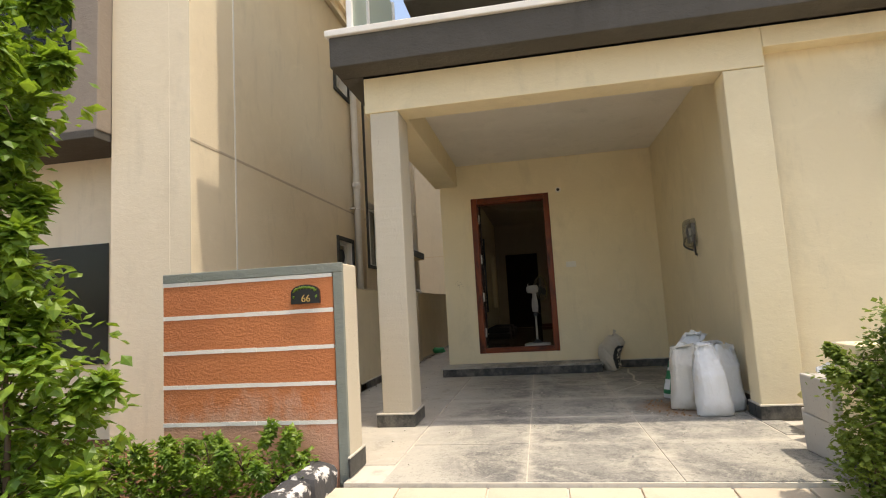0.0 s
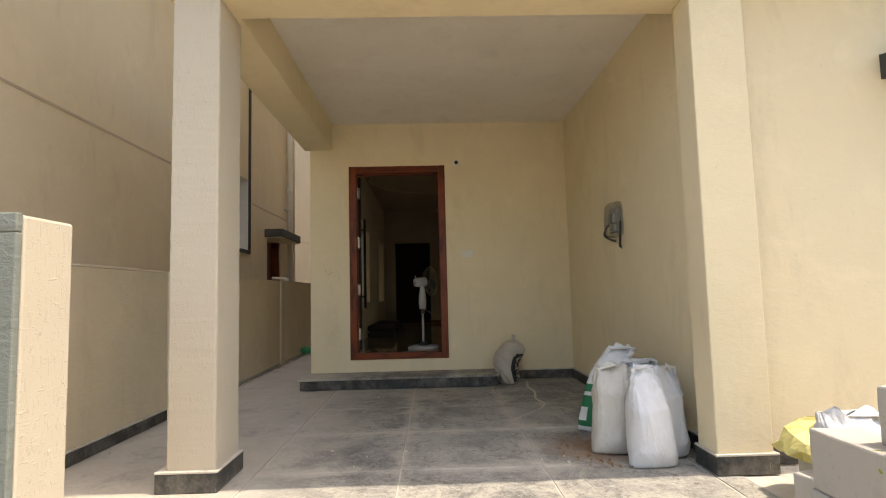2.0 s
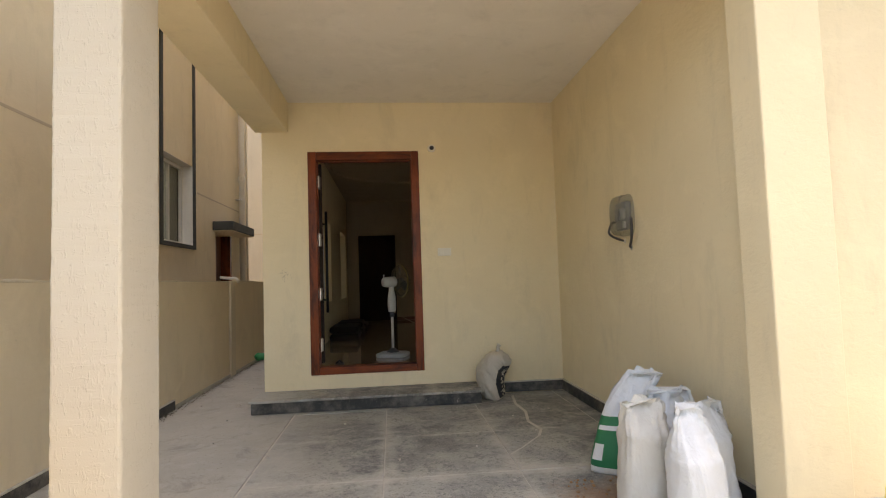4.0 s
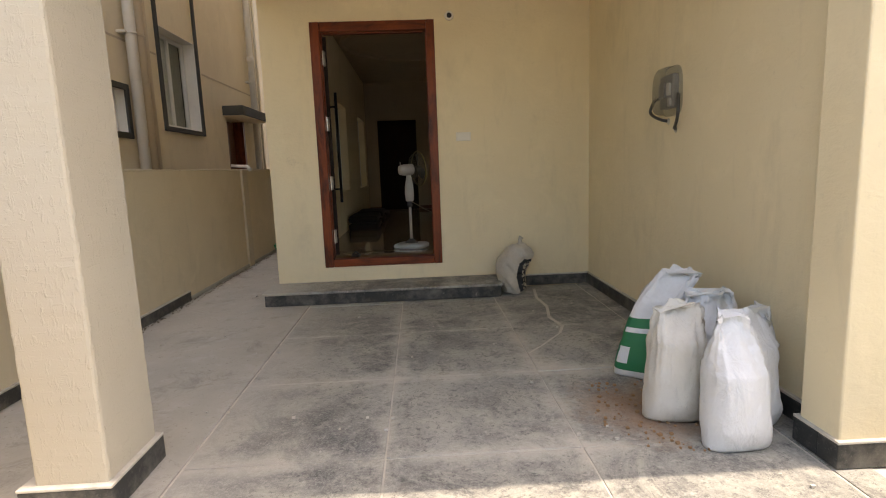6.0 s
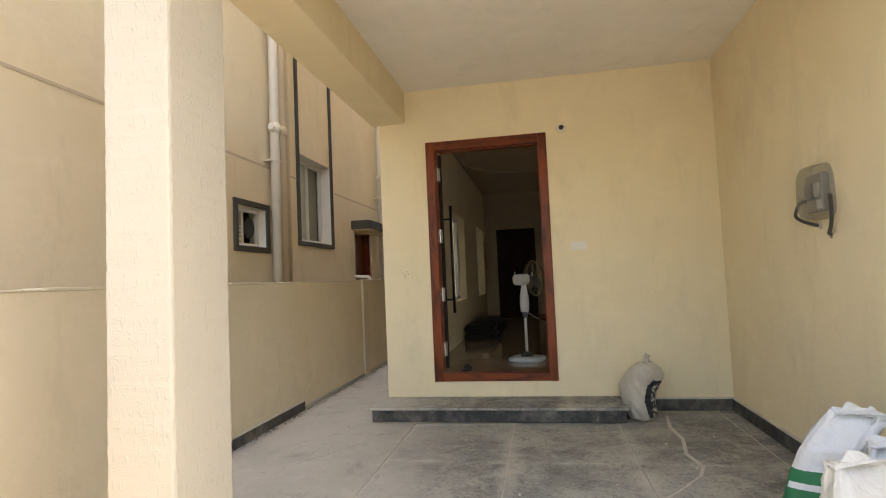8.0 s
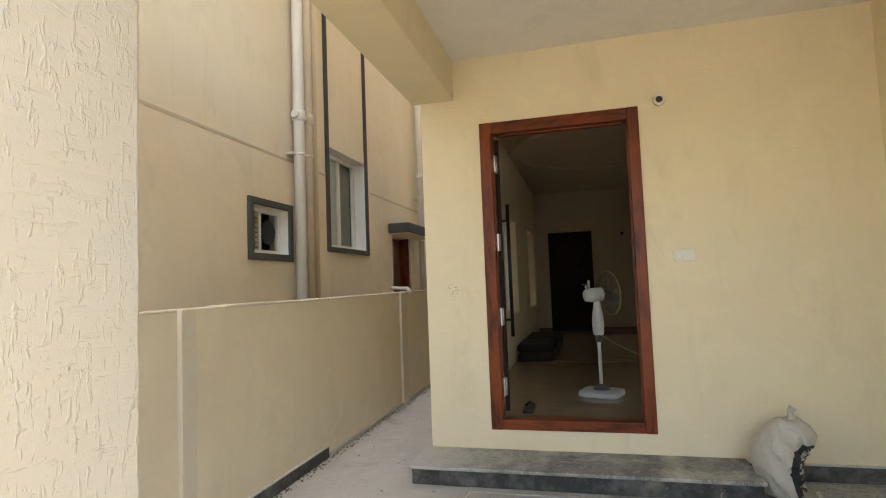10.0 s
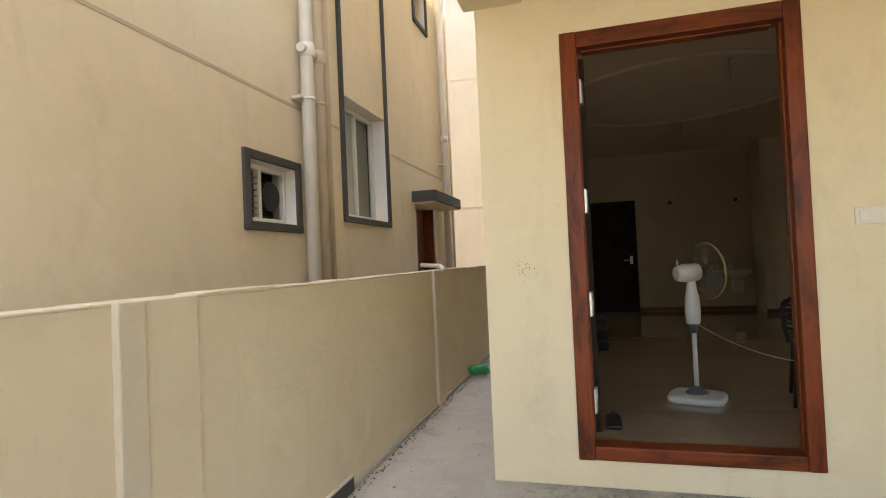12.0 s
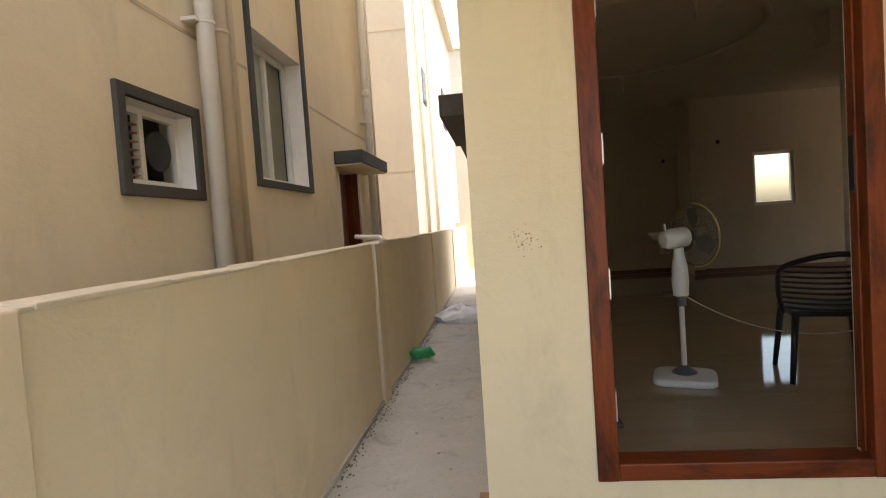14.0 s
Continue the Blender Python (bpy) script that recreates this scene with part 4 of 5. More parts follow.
# ---- sacks ----
def sack_thing(base, wide, deep, tall, mat, label, turn=0, lean=(0, 0), top=0.25, gather=0.0, seed=1, prints=(), kinds="sack", squash=0.0, flap=0.05, e=0.62):
    """A filled woven sack: a pillow with a flat bottom, wrinkled sides and a limp, folded mouth."""
    rnd = random.Random(seed)
    ob_t = thing(kinds, base, label, "sack", "sacks on the porch")
    n, m = 56, 44
    rings = []
    for j in range(m + 1):
        h = j / m
        full = min(1, h / 0.07) ** 0.5
        if h > 1 - top:
            k = (h - 1 + top) / top
            a, b = 1 - (0.06 + 0.5 * gather) * k ** 1.3, 1 - 0.95 * k ** 0.75
        else:
            k = 0
            a, b = 1, 1
        a *= 1.06 - 0.12 * min(1, h / 0.5) if gather <= 1 else 0.82 + 0.18 * full
        b *= 0.62 + 0.38 * min(1, h / 0.16) ** 0.6
        ring = []
        for i in range(n):
            t = 2 * math.pi * i / n
            ct, st = math.cos(t), math.sin(t)
            x = a * wide / 2 * math.copysign(abs(ct) ** e, ct)
            y = b * deep / 2 * math.copysign(abs(st) ** (e + 0.25), st)
            z = tall * h
            p = Vector((x, y, z))
            w1 = noise.noise(Vector((x * 6 + seed * 7, y * 6, z * 3.2)))
            w2 = noise.noise(Vector((x * 17 + seed, y * 17, z * 7 + x * 6)))
            out = Vector((ct, st, 0))
            fold = abs(noise.noise(Vector((x * 5 - z * 6, y * 5 + seed, z * 4)))) - 0.2
            p += out * (0.016 * w1 + 0.005 * w2 - 0.07 * max(0, 0.12 - abs(fold)) * (0.4 + k)) * min(1, h * 6)
            pleat = 1 - abs(noise.noise(Vector((ct * 2.6 + seed, st * 2.6, z * 1.6 + ct * z * 3))))
            p += out * 0.022 * (pleat ** 5 - 0.55) * min(1, max(0, h - 0.25) * 2.2) * (0.35 if gather > 1 else 1)
            p.y += flap * k * k * math.sin(ct * 5 + seed)
            p.z += k * k * (0.05 * noise.noise(Vector((ct * 3 + seed, st * 0.5, seed))) - 0.02 * abs(ct))
            p.x += lean[0] * h * h - squash * math.sin(h * math.pi)
            p.y += lean[1] * h * h
            p.z -= abs(squash) * 0.5 * h * h
            ring.append(p)
        rings.append(ring)
    turned = Matrix.Translation(base) @ Matrix.Rotation(radians(turn), 4, "Z")
    s = Shape()
    rows = s.loft([[turned @ p for p in ring] for ring in rings])
    s.cap(rows[0][::-1]).cap(rows[-1])
    mats = [mat]
    for t0, t1, h0, h1, pm in prints:
        mats.append(pm)
        s.bm.faces.ensure_lookup_table()
        for j in range(m):
            for i in range(n):
                if h0 <= j / m < h1 and t0 <= i / n < t1:
                    s.bm.faces[j * n + i].material_index = len(mats) - 1
    s.ob("bag", mats, ob_t)
    return ob_t


sack_thing((1.26, 4.64, FLOOR), 0.26, 0.20, 0.56, SACKWHITE, "clean white woven plastic sack standing on the porch floor", 4, (-0.02, 0.03), 0.42, 0.55, 3, flap=0.04)
sack_thing((1.41, 4.80, FLOOR), 0.27, 0.20, 0.54, SACKWHITE, "white woven plastic sack against the porch wall", 20, (0.0, 0.02), 0.32, 0.15, 5, flap=0.03)
sack_thing((1.12, 4.92, FLOOR), 0.245, 0.22, 0.54, SACKDUST, "dusty off-white woven sack full of sand", -10, (0.02, 0.0), 0.30, 0.0, 8, flap=0.03)
sack_thing((1.40, 5.10, FLOOR), 0.32, 0.22, 0.54, SACKWHITE, "white woven plastic sack with a crumpled mouth", 8, (0, 0.03), 0.34, 0.1, 11, flap=0.06)
sack_thing((1.16, 5.41, FLOOR), 0.24, 0.15, 0.60, SACKWHITE, "white sack with a green printed side", -34, (0.20, 0.05), 0.26, 0.05, 14, ((0.50, 0.86, 0.05, 0.55, GREENPRINT), (0.60, 0.71, 0.13, 0.29, SACKWHITE), (0.60, 0.80, 0.42, 0.46, SACKWHITE)), flap=0.03)


def slumped_sack(base, turn):
    """A half-full cement sack that stands on its end and bends over, with a tied ear on top and a dark printed band."""
    ob_t = thing("sack", base, "grey half-full cement sack slumped by the step", "sack", "sacks on the porch")
    spine = ((0.02, 0.0, 0.075), (0.012, 0.012, 0.095), (-0.01, 0.06, 0.115), (-0.03, 0.13, 0.13), (-0.037, 0.21, 0.138), (-0.02, 0.285, 0.138), (0.025, 0.335, 0.13), (0.075, 0.36, 0.108), (0.12, 0.358, 0.078), (0.15, 0.345, 0.045), (0.158, 0.34, 0.012))
    n, m = 48, 50
    turned = Matrix.Translation(base) @ Matrix.Rotation(radians(turn), 4, "Z")
    rings = []
    for j in range(m + 1):
        f = j / m * (len(spine) - 1.0001)
        i, u = int(f), f - int(f)
        p = Vector(spine[i]).lerp(Vector(spine[i + 1]), u)
        p.z *= 1.1
        lo, hi = Vector(spine[max(i - 1, 0)]), Vector(spine[min(i + 2, len(spine) - 1)])
        along = Vector((hi.x - lo.x, 0, hi.y - lo.y)).normalized()
        across = Vector((along.z, 0, -along.x))
        ring = []
        for k in range(n):
            t = 2 * math.pi * k / n
            c1, s1 = math.cos(t), math.sin(t)
            q = Vector((p.x, 0, p.y)) + across * (p.z * c1 * (1.0 if c1 < 0 else 0.85)) + Vector((0, 1, 0)) * (p.z * 0.92 * s1)
            w = noise.noise(q * 9 + Vector((3, 7, 1))) * 0.014 + noise.noise(Vector((q.x * 24, q.y * 24, q.z * 9))) * 0.006
            w -= 0.03 * max(0, 0.10 - abs(noise.noise(Vector((q.x * 6 + q.z * 5, q.y * 6, 4.0))))) / 0.10 * (1 if j > 5 else j / 5)
            q += (across * c1 + Vector((0, 1, 0)) * s1) * w
            q.z = max(q.z, 0.002)
            ring.append(turned @ q)
        rings.append(ring)
    s = Shape()
    rows = s.loft(rings)
    s.cap(rows[0][::-1]).cap(rows[-1])
    s.bm.faces.ensure_lookup_table()
    rnd_p = random.Random(6)
    for j in range(4, m - 5):
        gap = j % 4 == 0
        for k in range(n):
            t = ((k + 0.5) / n + 0.5) % 1.0 - 0.5
            if -0.19 < t < -0.02:
                letter = -0.13 < t < -0.07 and not gap and rnd_p.random() < 0.6
                s.bm.faces[j * n + k].material_index = 0 if letter else 1
    s.ob("bag", [SACKGREY, BAGPRINT], ob_t)
    ear = [turned @ Vector(p) for p in ((0.03, -0.01, 0.435), (0.045, -0.015, 0.475), (0.04, -0.02, 0.505), (0.055, -0.02, 0.53))]
    Shape().tube(ear, [0.045, 0.022, 0.016, 0.024], 9).ob("ear", SACKGREY, ob_t)
    return ob_t


slumped_sack((0.86, 7.50, FLOOR), -12)
sack_thing((1.80, 3.80, FLOOR + 0.201), 0.30, 0.18, 0.27, SACKWHITE, "white printed plastic sack on the blocks", -10, (0.0, 0.0), 0.35, 0.0, 31, ((0.68, 0.76, 0.30, 0.62, BLUEPRINT),), flap=0.03)
s = Shape()
rows = s.loft([[Vector((1.86 + r * math.cos(t) * 0.9, 4.06 + r * math.sin(t), FLOOR + 0.192 + z)) + 0.05 * Vector(noise.noise_vector(Vector((math.cos(t) * 2, math.sin(t) * 2, z * 12)))) * (1 if z > 0.02 else 0) for t in (2 * math.pi * k / 26 for k in range(26))]
               for z, r in ((0.0, 0.16), (0.03, 0.21), (0.07, 0.20), (0.11, 0.18), (0.15, 0.12), (0.17, 0.05))], smooth=False)
s.cap(rows[0][::-1]).cap(rows[-1])
tagged(s.ob("plastic_sheet", SACKYELLOW, None, (1.86, 4.06, FLOOR + 0.192)), "crumpled yellow plastic sheet on a block", "plastic sheet")
s = Shape()
rnd = random.Random(9)
for k in range(180):
    r = rnd.random() ** 0.6
    a = rnd.uniform(0, 6.28)
    p = Vector((1.10 + 0.34 * r * math.cos(a), 5.0 + 0.42 * r * math.sin(a), FLOOR))
    q = rnd.uniform(0.002, 0.008)
    s.box(p.x - q, p.x + q, p.y - q, p.y + q, FLOOR - 0.002, FLOOR + q, 0, matrix=None)
tagged(s.ob("brick_crumbs", RUST), "red-brown brick crumbs strewn on the floor", "rubble", kind="stuff")
s = Shape()
for k in range(90):
    p = Vector((rnd.uniform(-2.2, 1.5), rnd.uniform(3.3, 7.3) if k < 60 else rnd.uniform(7.5, 13), FLOOR))
    if p.y > 7.3:
        p.x = rnd.uniform(-2.25, -1.45)
    q = rnd.uniform(0.003, 0.009)
    s.box(p.x - q, p.x + q, p.y - q * 0.7, p.y + q * 0.7, FLOOR - 0.002, FLOOR + q, 0)
tagged(s.ob("floor_grit", JOINT), "small cement crumbs on the dusty floor", "grit", kind="stuff")

s = Shape()
for k in range(520):
    y = rnd.uniform(6.6, 14.5)
    x = -2.262 + abs(rnd.gauss(0, 0.035))
    q = rnd.uniform(0.0015, 0.0055)
    s.box(x - q, x + q, y - q, y + q * 1.4, FLOOR - 0.003, FLOOR + q * 0.9, 0, matrix=None)
tagged(s.ob("wall_foot_dirt", simple("grey_brown_dirt", (0.17, 0.145, 0.11), 0.95)), "dark dirt and crumbs along the wall foot", "dirt", kind="stuff")

# passage litter
btl = thing("bottle", (-2.15, 10.9, FLOOR), "crushed green plastic bottle on the passage floor", "bottle")
Shape().tube([(-2.25, 10.85, FLOOR + 0.07), (-2.22, 10.87, FLOOR + 0.085), (-2.14, 10.9, FLOOR + 0.085), (-2.08, 10.93, FLOOR + 0.08), (-2.05, 10.95, FLOOR + 0.06), (-2.03, 10.96, FLOOR + 0.05)], [0.04, 0.066, 0.055, 0.066, 0.025, 0.018], 12).ob("body", GREENBOTTLE, btl)
s = Shape()
rows = s.loft([[Vector((-1.86 + r * 1.25 * math.cos(t), 13.1 + r * math.sin(t), FLOOR + z)) + (0.09 * Vector(noise.noise_vector(Vector((math.cos(t) * 1.7, math.sin(t) * 1.7, z * 9)))) if z > 0.01 else Vector()) for t in (2 * math.pi * k / 30 for k in range(30))]
               for z, r in ((0.0, 0.30), (0.05, 0.33), (0.10, 0.28), (0.15, 0.18), (0.18, 0.06))], smooth=False)
s.cap(rows[0][::-1]).cap(rows[-1])
tagged(s.ob("empty_sack", SACKWHITE, None, (-1.86, 13.1, FLOOR)), "crumpled empty white sack lying in the passage", "sack")
tagged(Shape().box(-1.47, -1.42, 8.12, 8.17, FLOOR - 0.001, FLOOR + 0.03, 0.004).ob("brick_bit", RUST), "small orange brick bit by the wall", "brick bit")

# cement-filled crack across the slabs, wall scuffs
s = Shape()
crack = [(0.64, 5.84), (0.76, 5.98), (0.94, 6.22), (1.0, 6.38), (0.96, 6.62), (1.02, 6.95), (1.0, 7.25), (1.05, 7.6)]
for (x0, y0), (x1, y1) in zip(crack, crack[1:]):
    w0 = 0.014
    s.loft([[(x0 - w0, y0, FLOOR + 0.0012), (x0 + w0, y0 + w0, FLOOR + 0.0012)], [(x1 - w0, y1, FLOOR + 0.0012), (x1 + w0, y1 + w0, FLOOR + 0.0012)]], close=False)
structure(s.ob("crack_filling", JOINT), "pale cement filling in a cracked floor slab", "crack filling")
s = Shape()
for k in range(46):
    x, z = rnd.gauss(-1.20, 0.028), rnd.gauss(1.69, 0.034)
    q = rnd.uniform(0.0008, 0.0022)
    s.box(x - q, x + q * rnd.uniform(0.5, 2.5), 7.7885, 7.791, z - q, z + q)
tagged(s.ob("wall_scuff", BARK), "dark scuff specks on the cream wall", "scuff", kind="stuff")


# ---- neighbour's house ----
NX = -3.2
nb = thing("neighbour_house", (-5, 9, 0.2), "beige plastered three-storey neighbour house", "house", kind="structure")
holes = [(8.19, 8.84, 2.10, 2.57), (9.79, 10.93, 2.25, 3.50), (12.02, 12.95, 0.3, 2.56), (8.30, 8.92, 5.2, 5.75), (12.28, 12.85, 5.35, 5.9)]


def side_wall():
    s = Shape()
    ys = sorted({4.42, 14.2, *[v for h in holes for v in h[:2]]})
    zs = sorted({0.0, 8.4, *[v for h in holes for v in h[2:]]})
    for i in range(len(ys) - 1):
        for j in range(len(zs) - 1):
            if not any(h[0] < (ys[i] + ys[i + 1]) / 2 < h[1] and h[2] < (zs[j] + zs[j + 1]) / 2 < h[3] for h in holes):
                s.box(NX - 0.22, NX, ys[i], ys[i + 1], zs[j], zs[j + 1])
    return s


side_wall().ob("wall", BEIGE, nb)
Shape().box(-4.05, NX - 0.221, 4.42, 4.62, 0.0, 8.4).box(-9.0, -4.051, 4.85, 5.05, 0.0, 8.4).box(-9, NX - 0.23, 14.0, 14.2, 0, 8.4).box(-9.2, -9.0, 4.85, 14.2, 0, 8.4).box(-9.2, NX - 0.22, 5.06, 13.98, 8.2, 8.4).ob("wall_front", BEIGE, nb)
# overhang above the view, added to keep sun off the front wall
Shape().box(-9.0, NX - 0.002, 3.35, 4.5, 7.9, 8.05).ob("eave", WHITE, nb)
# window box on the front, with its dark underside
Shape().box(-7.5, -4.06, 4.25, 4.85, 3.25, 6.4, 0.01).ob("bay", TAUPE, nb)
Shape().box(-7.5, -4.07, 4.23, 4.849, 3.17, 3.248, 0.006).ob("bay_soffit", BAND, nb)
Shape().box(-6.9, -4.35, 4.235, 4.249, 3.7, 6.0, 0.004).ob("bay_glass", PANE, nb)
Shape().box(-6.6, -4.45, 4.83, 4.849, 1.0, 2.25, 0.004).ob("front_glass", PANE, nb)
# plaster grooves and ledges
Shape().box(NX, NX + 0.004, 4.42, 9.72, 3.10, 3.125).box(NX, NX + 0.004, 11.12, 14.2, 3.10, 3.125).ob("groove", LINE, nb)
Shape().box(NX, NX + 0.006, 5.18, 5.205, 0.2, 8.3).ob("joint_strip", WHITE, nb)
Shape().box(NX, NX + 0.09, 4.42, 14.2, 6.55, 6.62, 0.006).box(NX, NX + 0.06, 4.42, 14.2, 6.85, 6.92, 0.006).ob("ledge", PALE, nb)


def ring_frame(y0, y1, z0, z1, e, proud, mat):
    s = Shape()
    s.box(NX - 0.01, NX + proud, y0, y0 + e, z0, z1, 0.004).box(NX - 0.01, NX + proud, y1 - e, y1, z0, z1, 0.004)
    s.box(NX - 0.01, NX + proud, y0 + e, y1 - e, z1 - e, z1, 0.004).box(NX - 0.01, NX + proud, y0 + e, y1 - e, z0, z0 + e, 0.004)
    return s.ob("window_border", mat, nb)


ring_frame(8.13, 8.90, 2.04, 2.63, 0.065, 0.03, GREYTRIM)
ring_frame(8.24, 8.98, 5.14, 5.81, 0.065, 0.03, GREYTRIM)
ring_frame(12.22, 12.91, 5.29, 5.96, 0.065, 0.03, GREYTRIM)
Shape().box(NX - 0.01, NX + 0.03, 9.72, 9.785, 2.19, 8.3, 0.004).box(NX - 0.01, NX + 0.03, 10.935, 11.0, 2.19, 8.3, 0.004).box(NX - 0.01, NX + 0.03, 9.785, 10.935, 2.19, 2.25, 0.004).ob("window_border", GREYTRIM, nb)
IN = NX - 0.20
# thin white liners, added so the reveals look bright like faces catching light
s = Shape()
for y0, y1, z0, z1 in holes[:2] + holes[3:]:
    s.box(IN + 0.05, NX + 0.002, y1 - 0.006, y1 - 0.001, z0, z1).box(IN + 0.05, NX + 0.002, y0 + 0.001, y0 + 0.006, z0, z1)
    s.box(IN + 0.05, NX + 0.002, y0 + 0.006, y1 - 0.006, z0 + 0.001, z0 + 0.006).box(IN + 0.05, NX + 0.002, y0 + 0.006, y1 - 0.006, z1 - 0.006, z1 - 0.001)
s.ob("reveal", WHITE, nb)
s = Shape()
SI = NX - 0.14
for y0, y1, z0, z1 in ((9.80, 10.92, 2.26, 3.49), (8.31, 8.91, 5.21, 5.74), (12.29, 12.84, 5.36, 5.89)):
    e = 0.05
    s.box(IN, IN + 0.05, y0, y0 + e, z0, z1, 0.003).box(IN, IN + 0.05, y1 - e, y1, z0, z1, 0.003).box(IN, IN + 0.05, y0 + e, y1 - e, z1 - e, z1, 0.003).box(IN, IN + 0.05, y0 + e, y1 - e, z0, z0 + e, 0.003)
s.box(SI, SI + 0.05, 8.20, 8.24, 2.11, 2.56, 0.003).box(SI, SI + 0.05, 8.79, 8.83, 2.11, 2.56, 0.003).box(SI, SI + 0.05, 8.24, 8.79, 2.52, 2.56, 0.003).box(SI, SI + 0.05, 8.24, 8.79, 2.11, 2.15, 0.003)
s.box(SI, SI + 0.05, 8.45, 8.49, 2.15, 2.52, 0.003).box(IN + 0.002, IN + 0.045, 10.40, 10.45, 2.31, 3.44, 0.003)
s.ob("window_frame", UPVC, nb)
Shape().box(SI + 0.012, SI + 0.020, 8.49, 8.79, 2.15, 2.52).box(IN + 0.012, IN + 0.018, 9.85, 10.87, 2.31, 3.44).box(IN + 0.012, IN + 0.018, 8.36, 8.86, 5.26, 5.69).box(IN + 0.012, IN + 0.018, 12.34, 12.79, 5.41, 5.84).ob("window_pane", CLEARPANE, nb)
s = Shape()
for k in range(7):
    s.box(SI, SI + 0.04, 8.24, 8.45, 2.17 + 0.048 * k, 2.178 + 0.048 * k, 0, matrix=None)
s.ob("louvre", RUST, nb)
Shape().tube([(SI + 0.02, 8.64, 2.335), (SI + 0.035, 8.64, 2.335)], 0.12, 24).ob("exhaust_ring", BLACKPLASTIC, nb)
s = Shape()
pts = [(NX - 0.211 + 0.012 * math.sin(k * 1.1), 9.86 + 0.62 * k / 60) for k in range(61)]
s.loft([[(x, y, z) for x, y in pts] for z in (2.3, 3.46)], close=False)
Shape().box(NX - 0.218, NX - 0.206, 10.485, 10.86, 2.3, 3.46, 0.003).ob("blind", simple("grey_blind", (0.40, 0.385, 0.34), 0.8), nb)
s.ob("curtain", simple("pale_curtain", (0.78, 0.76, 0.70), 0.9), nb)
# solid block behind the openings, coloured as the shade of the rooms
Shape().box(-3.9, -3.5, 5.1, 13.9, 0.5, 8.0).ob("room_shade_block", SHADEIN, nb)
# side door with its canopy
Shape().box(NX - 0.21, NX - 0.17, 12.03, 12.94, 0.3, 2.55, 0.004).ob("side_door", BROWNDOOR, nb)
Shape().box(NX - 0.20, NX + 0.004, 12.86, 12.95, 0.3, 2.56, 0.004).box(NX - 0.20, NX - 0.01, 12.02, 12.08, 0.3, 2.5, 0.004).ob("door_frame", WOOD, nb)
Shape().box(NX, NX + 0.35, 11.86, 13.3, 2.585, 2.74, 0.012).ob("door_canopy", GREYTRIM, nb)
Shape().box(NX + 0.002, NX + 0.33, 11.88, 13.28, 2.57, 2.584).ob("canopy_soffit", BEIGE, nb)


def pipe(y, r, mat, x_off, z0, z1, joints, label):
    p = thing("drain_pipe", (NX + x_off, y, z0), label, "pipe", "pipes on the neighbour wall")
    Shape().tube([(NX + x_off, y, z0), (NX + x_off, y, z1)], r, 14).ob("pipe", mat, p)
    for z in joints:
        s = Shape()
        s.tube([(NX + x_off, y, z - 0.06), (NX + x_off, y, z - 0.055), (NX + x_off, y, z + 0.055), (NX + x_off, y, z + 0.06)], [r, r * 1.2, r * 1.2, r], 14)
        s.tube([(NX + x_off, y - r, z), (NX + x_off, y - r * 1.75, z)], r * 0.7, 12)
        s.tube([(NX + x_off, y + r, z), (NX + x_off, y + r * 1.75, z)], r * 0.7, 12)
        s.ob("joint", mat, p)
    for z in [j - 0.42 for j in joints]:
        s = Shape()
        s.box(NX + 0.002, NX + x_off, y - r * 2, y + r * 1.15, z - 0.012, z + 0.012, 0.002)
        s.tube([(NX + x_off, y, z - 0.012), (NX + x_off, y, z + 0.012)], r * 1.12, 14)
        s.ob("clamp", mat, p)
    return p


pipe(8.93, 0.058, PVC, 0.10, 0.3, 8.3, (3.60, 6.6), "pale thick plastic drain pipe with joints")
pipe(9.16, 0.058, PVCTAN, 0.075, 0.3, 8.3, (3.62, 6.6), "beige painted drain pipe")
pipe(9.38, 0.03, PVCTAN, 0.045, 0.3, 8.3, (), "beige painted drain pipe")
pipe(13.35, 0.055, PVC, 0.10, 0.3, 8.3, (3.75, 6.9), "pale plastic drain pipe with joints")
pipe(13.60, 0.04, PVCTAN, 0.06, 0.3, 8.3, (4.5,), "beige painted drain pipe")
pipe(13.95, 0.022, PVC, 0.04, 0.3, 8.3, (), "thin pale pipe on the wall")
tagged(Shape().tube([(-2.52, 10.06, 1.725), (-2.42, 10.04, 1.715), (-2.30, 10.0, 1.71), (-2.25, 9.98, 1.66)], [0.02, 0.02, 0.022, 0.03], 10).ob("broken_pipe", PVC), "short broken plastic pipe lying on the wall top", "pipe")
# ledge over the own passage window
structure(Shape().box(-1.765, -1.408, 10.45, 12.4, 2.75, 2.95, 0.01).box(-1.80, -1.408, 13.6, 15.4, 2.95, 3.14, 0.01).ob("ledge_passage", BAND), "dark ledges over the passage windows", "ledge")

# ---- houses farther along the passage ----


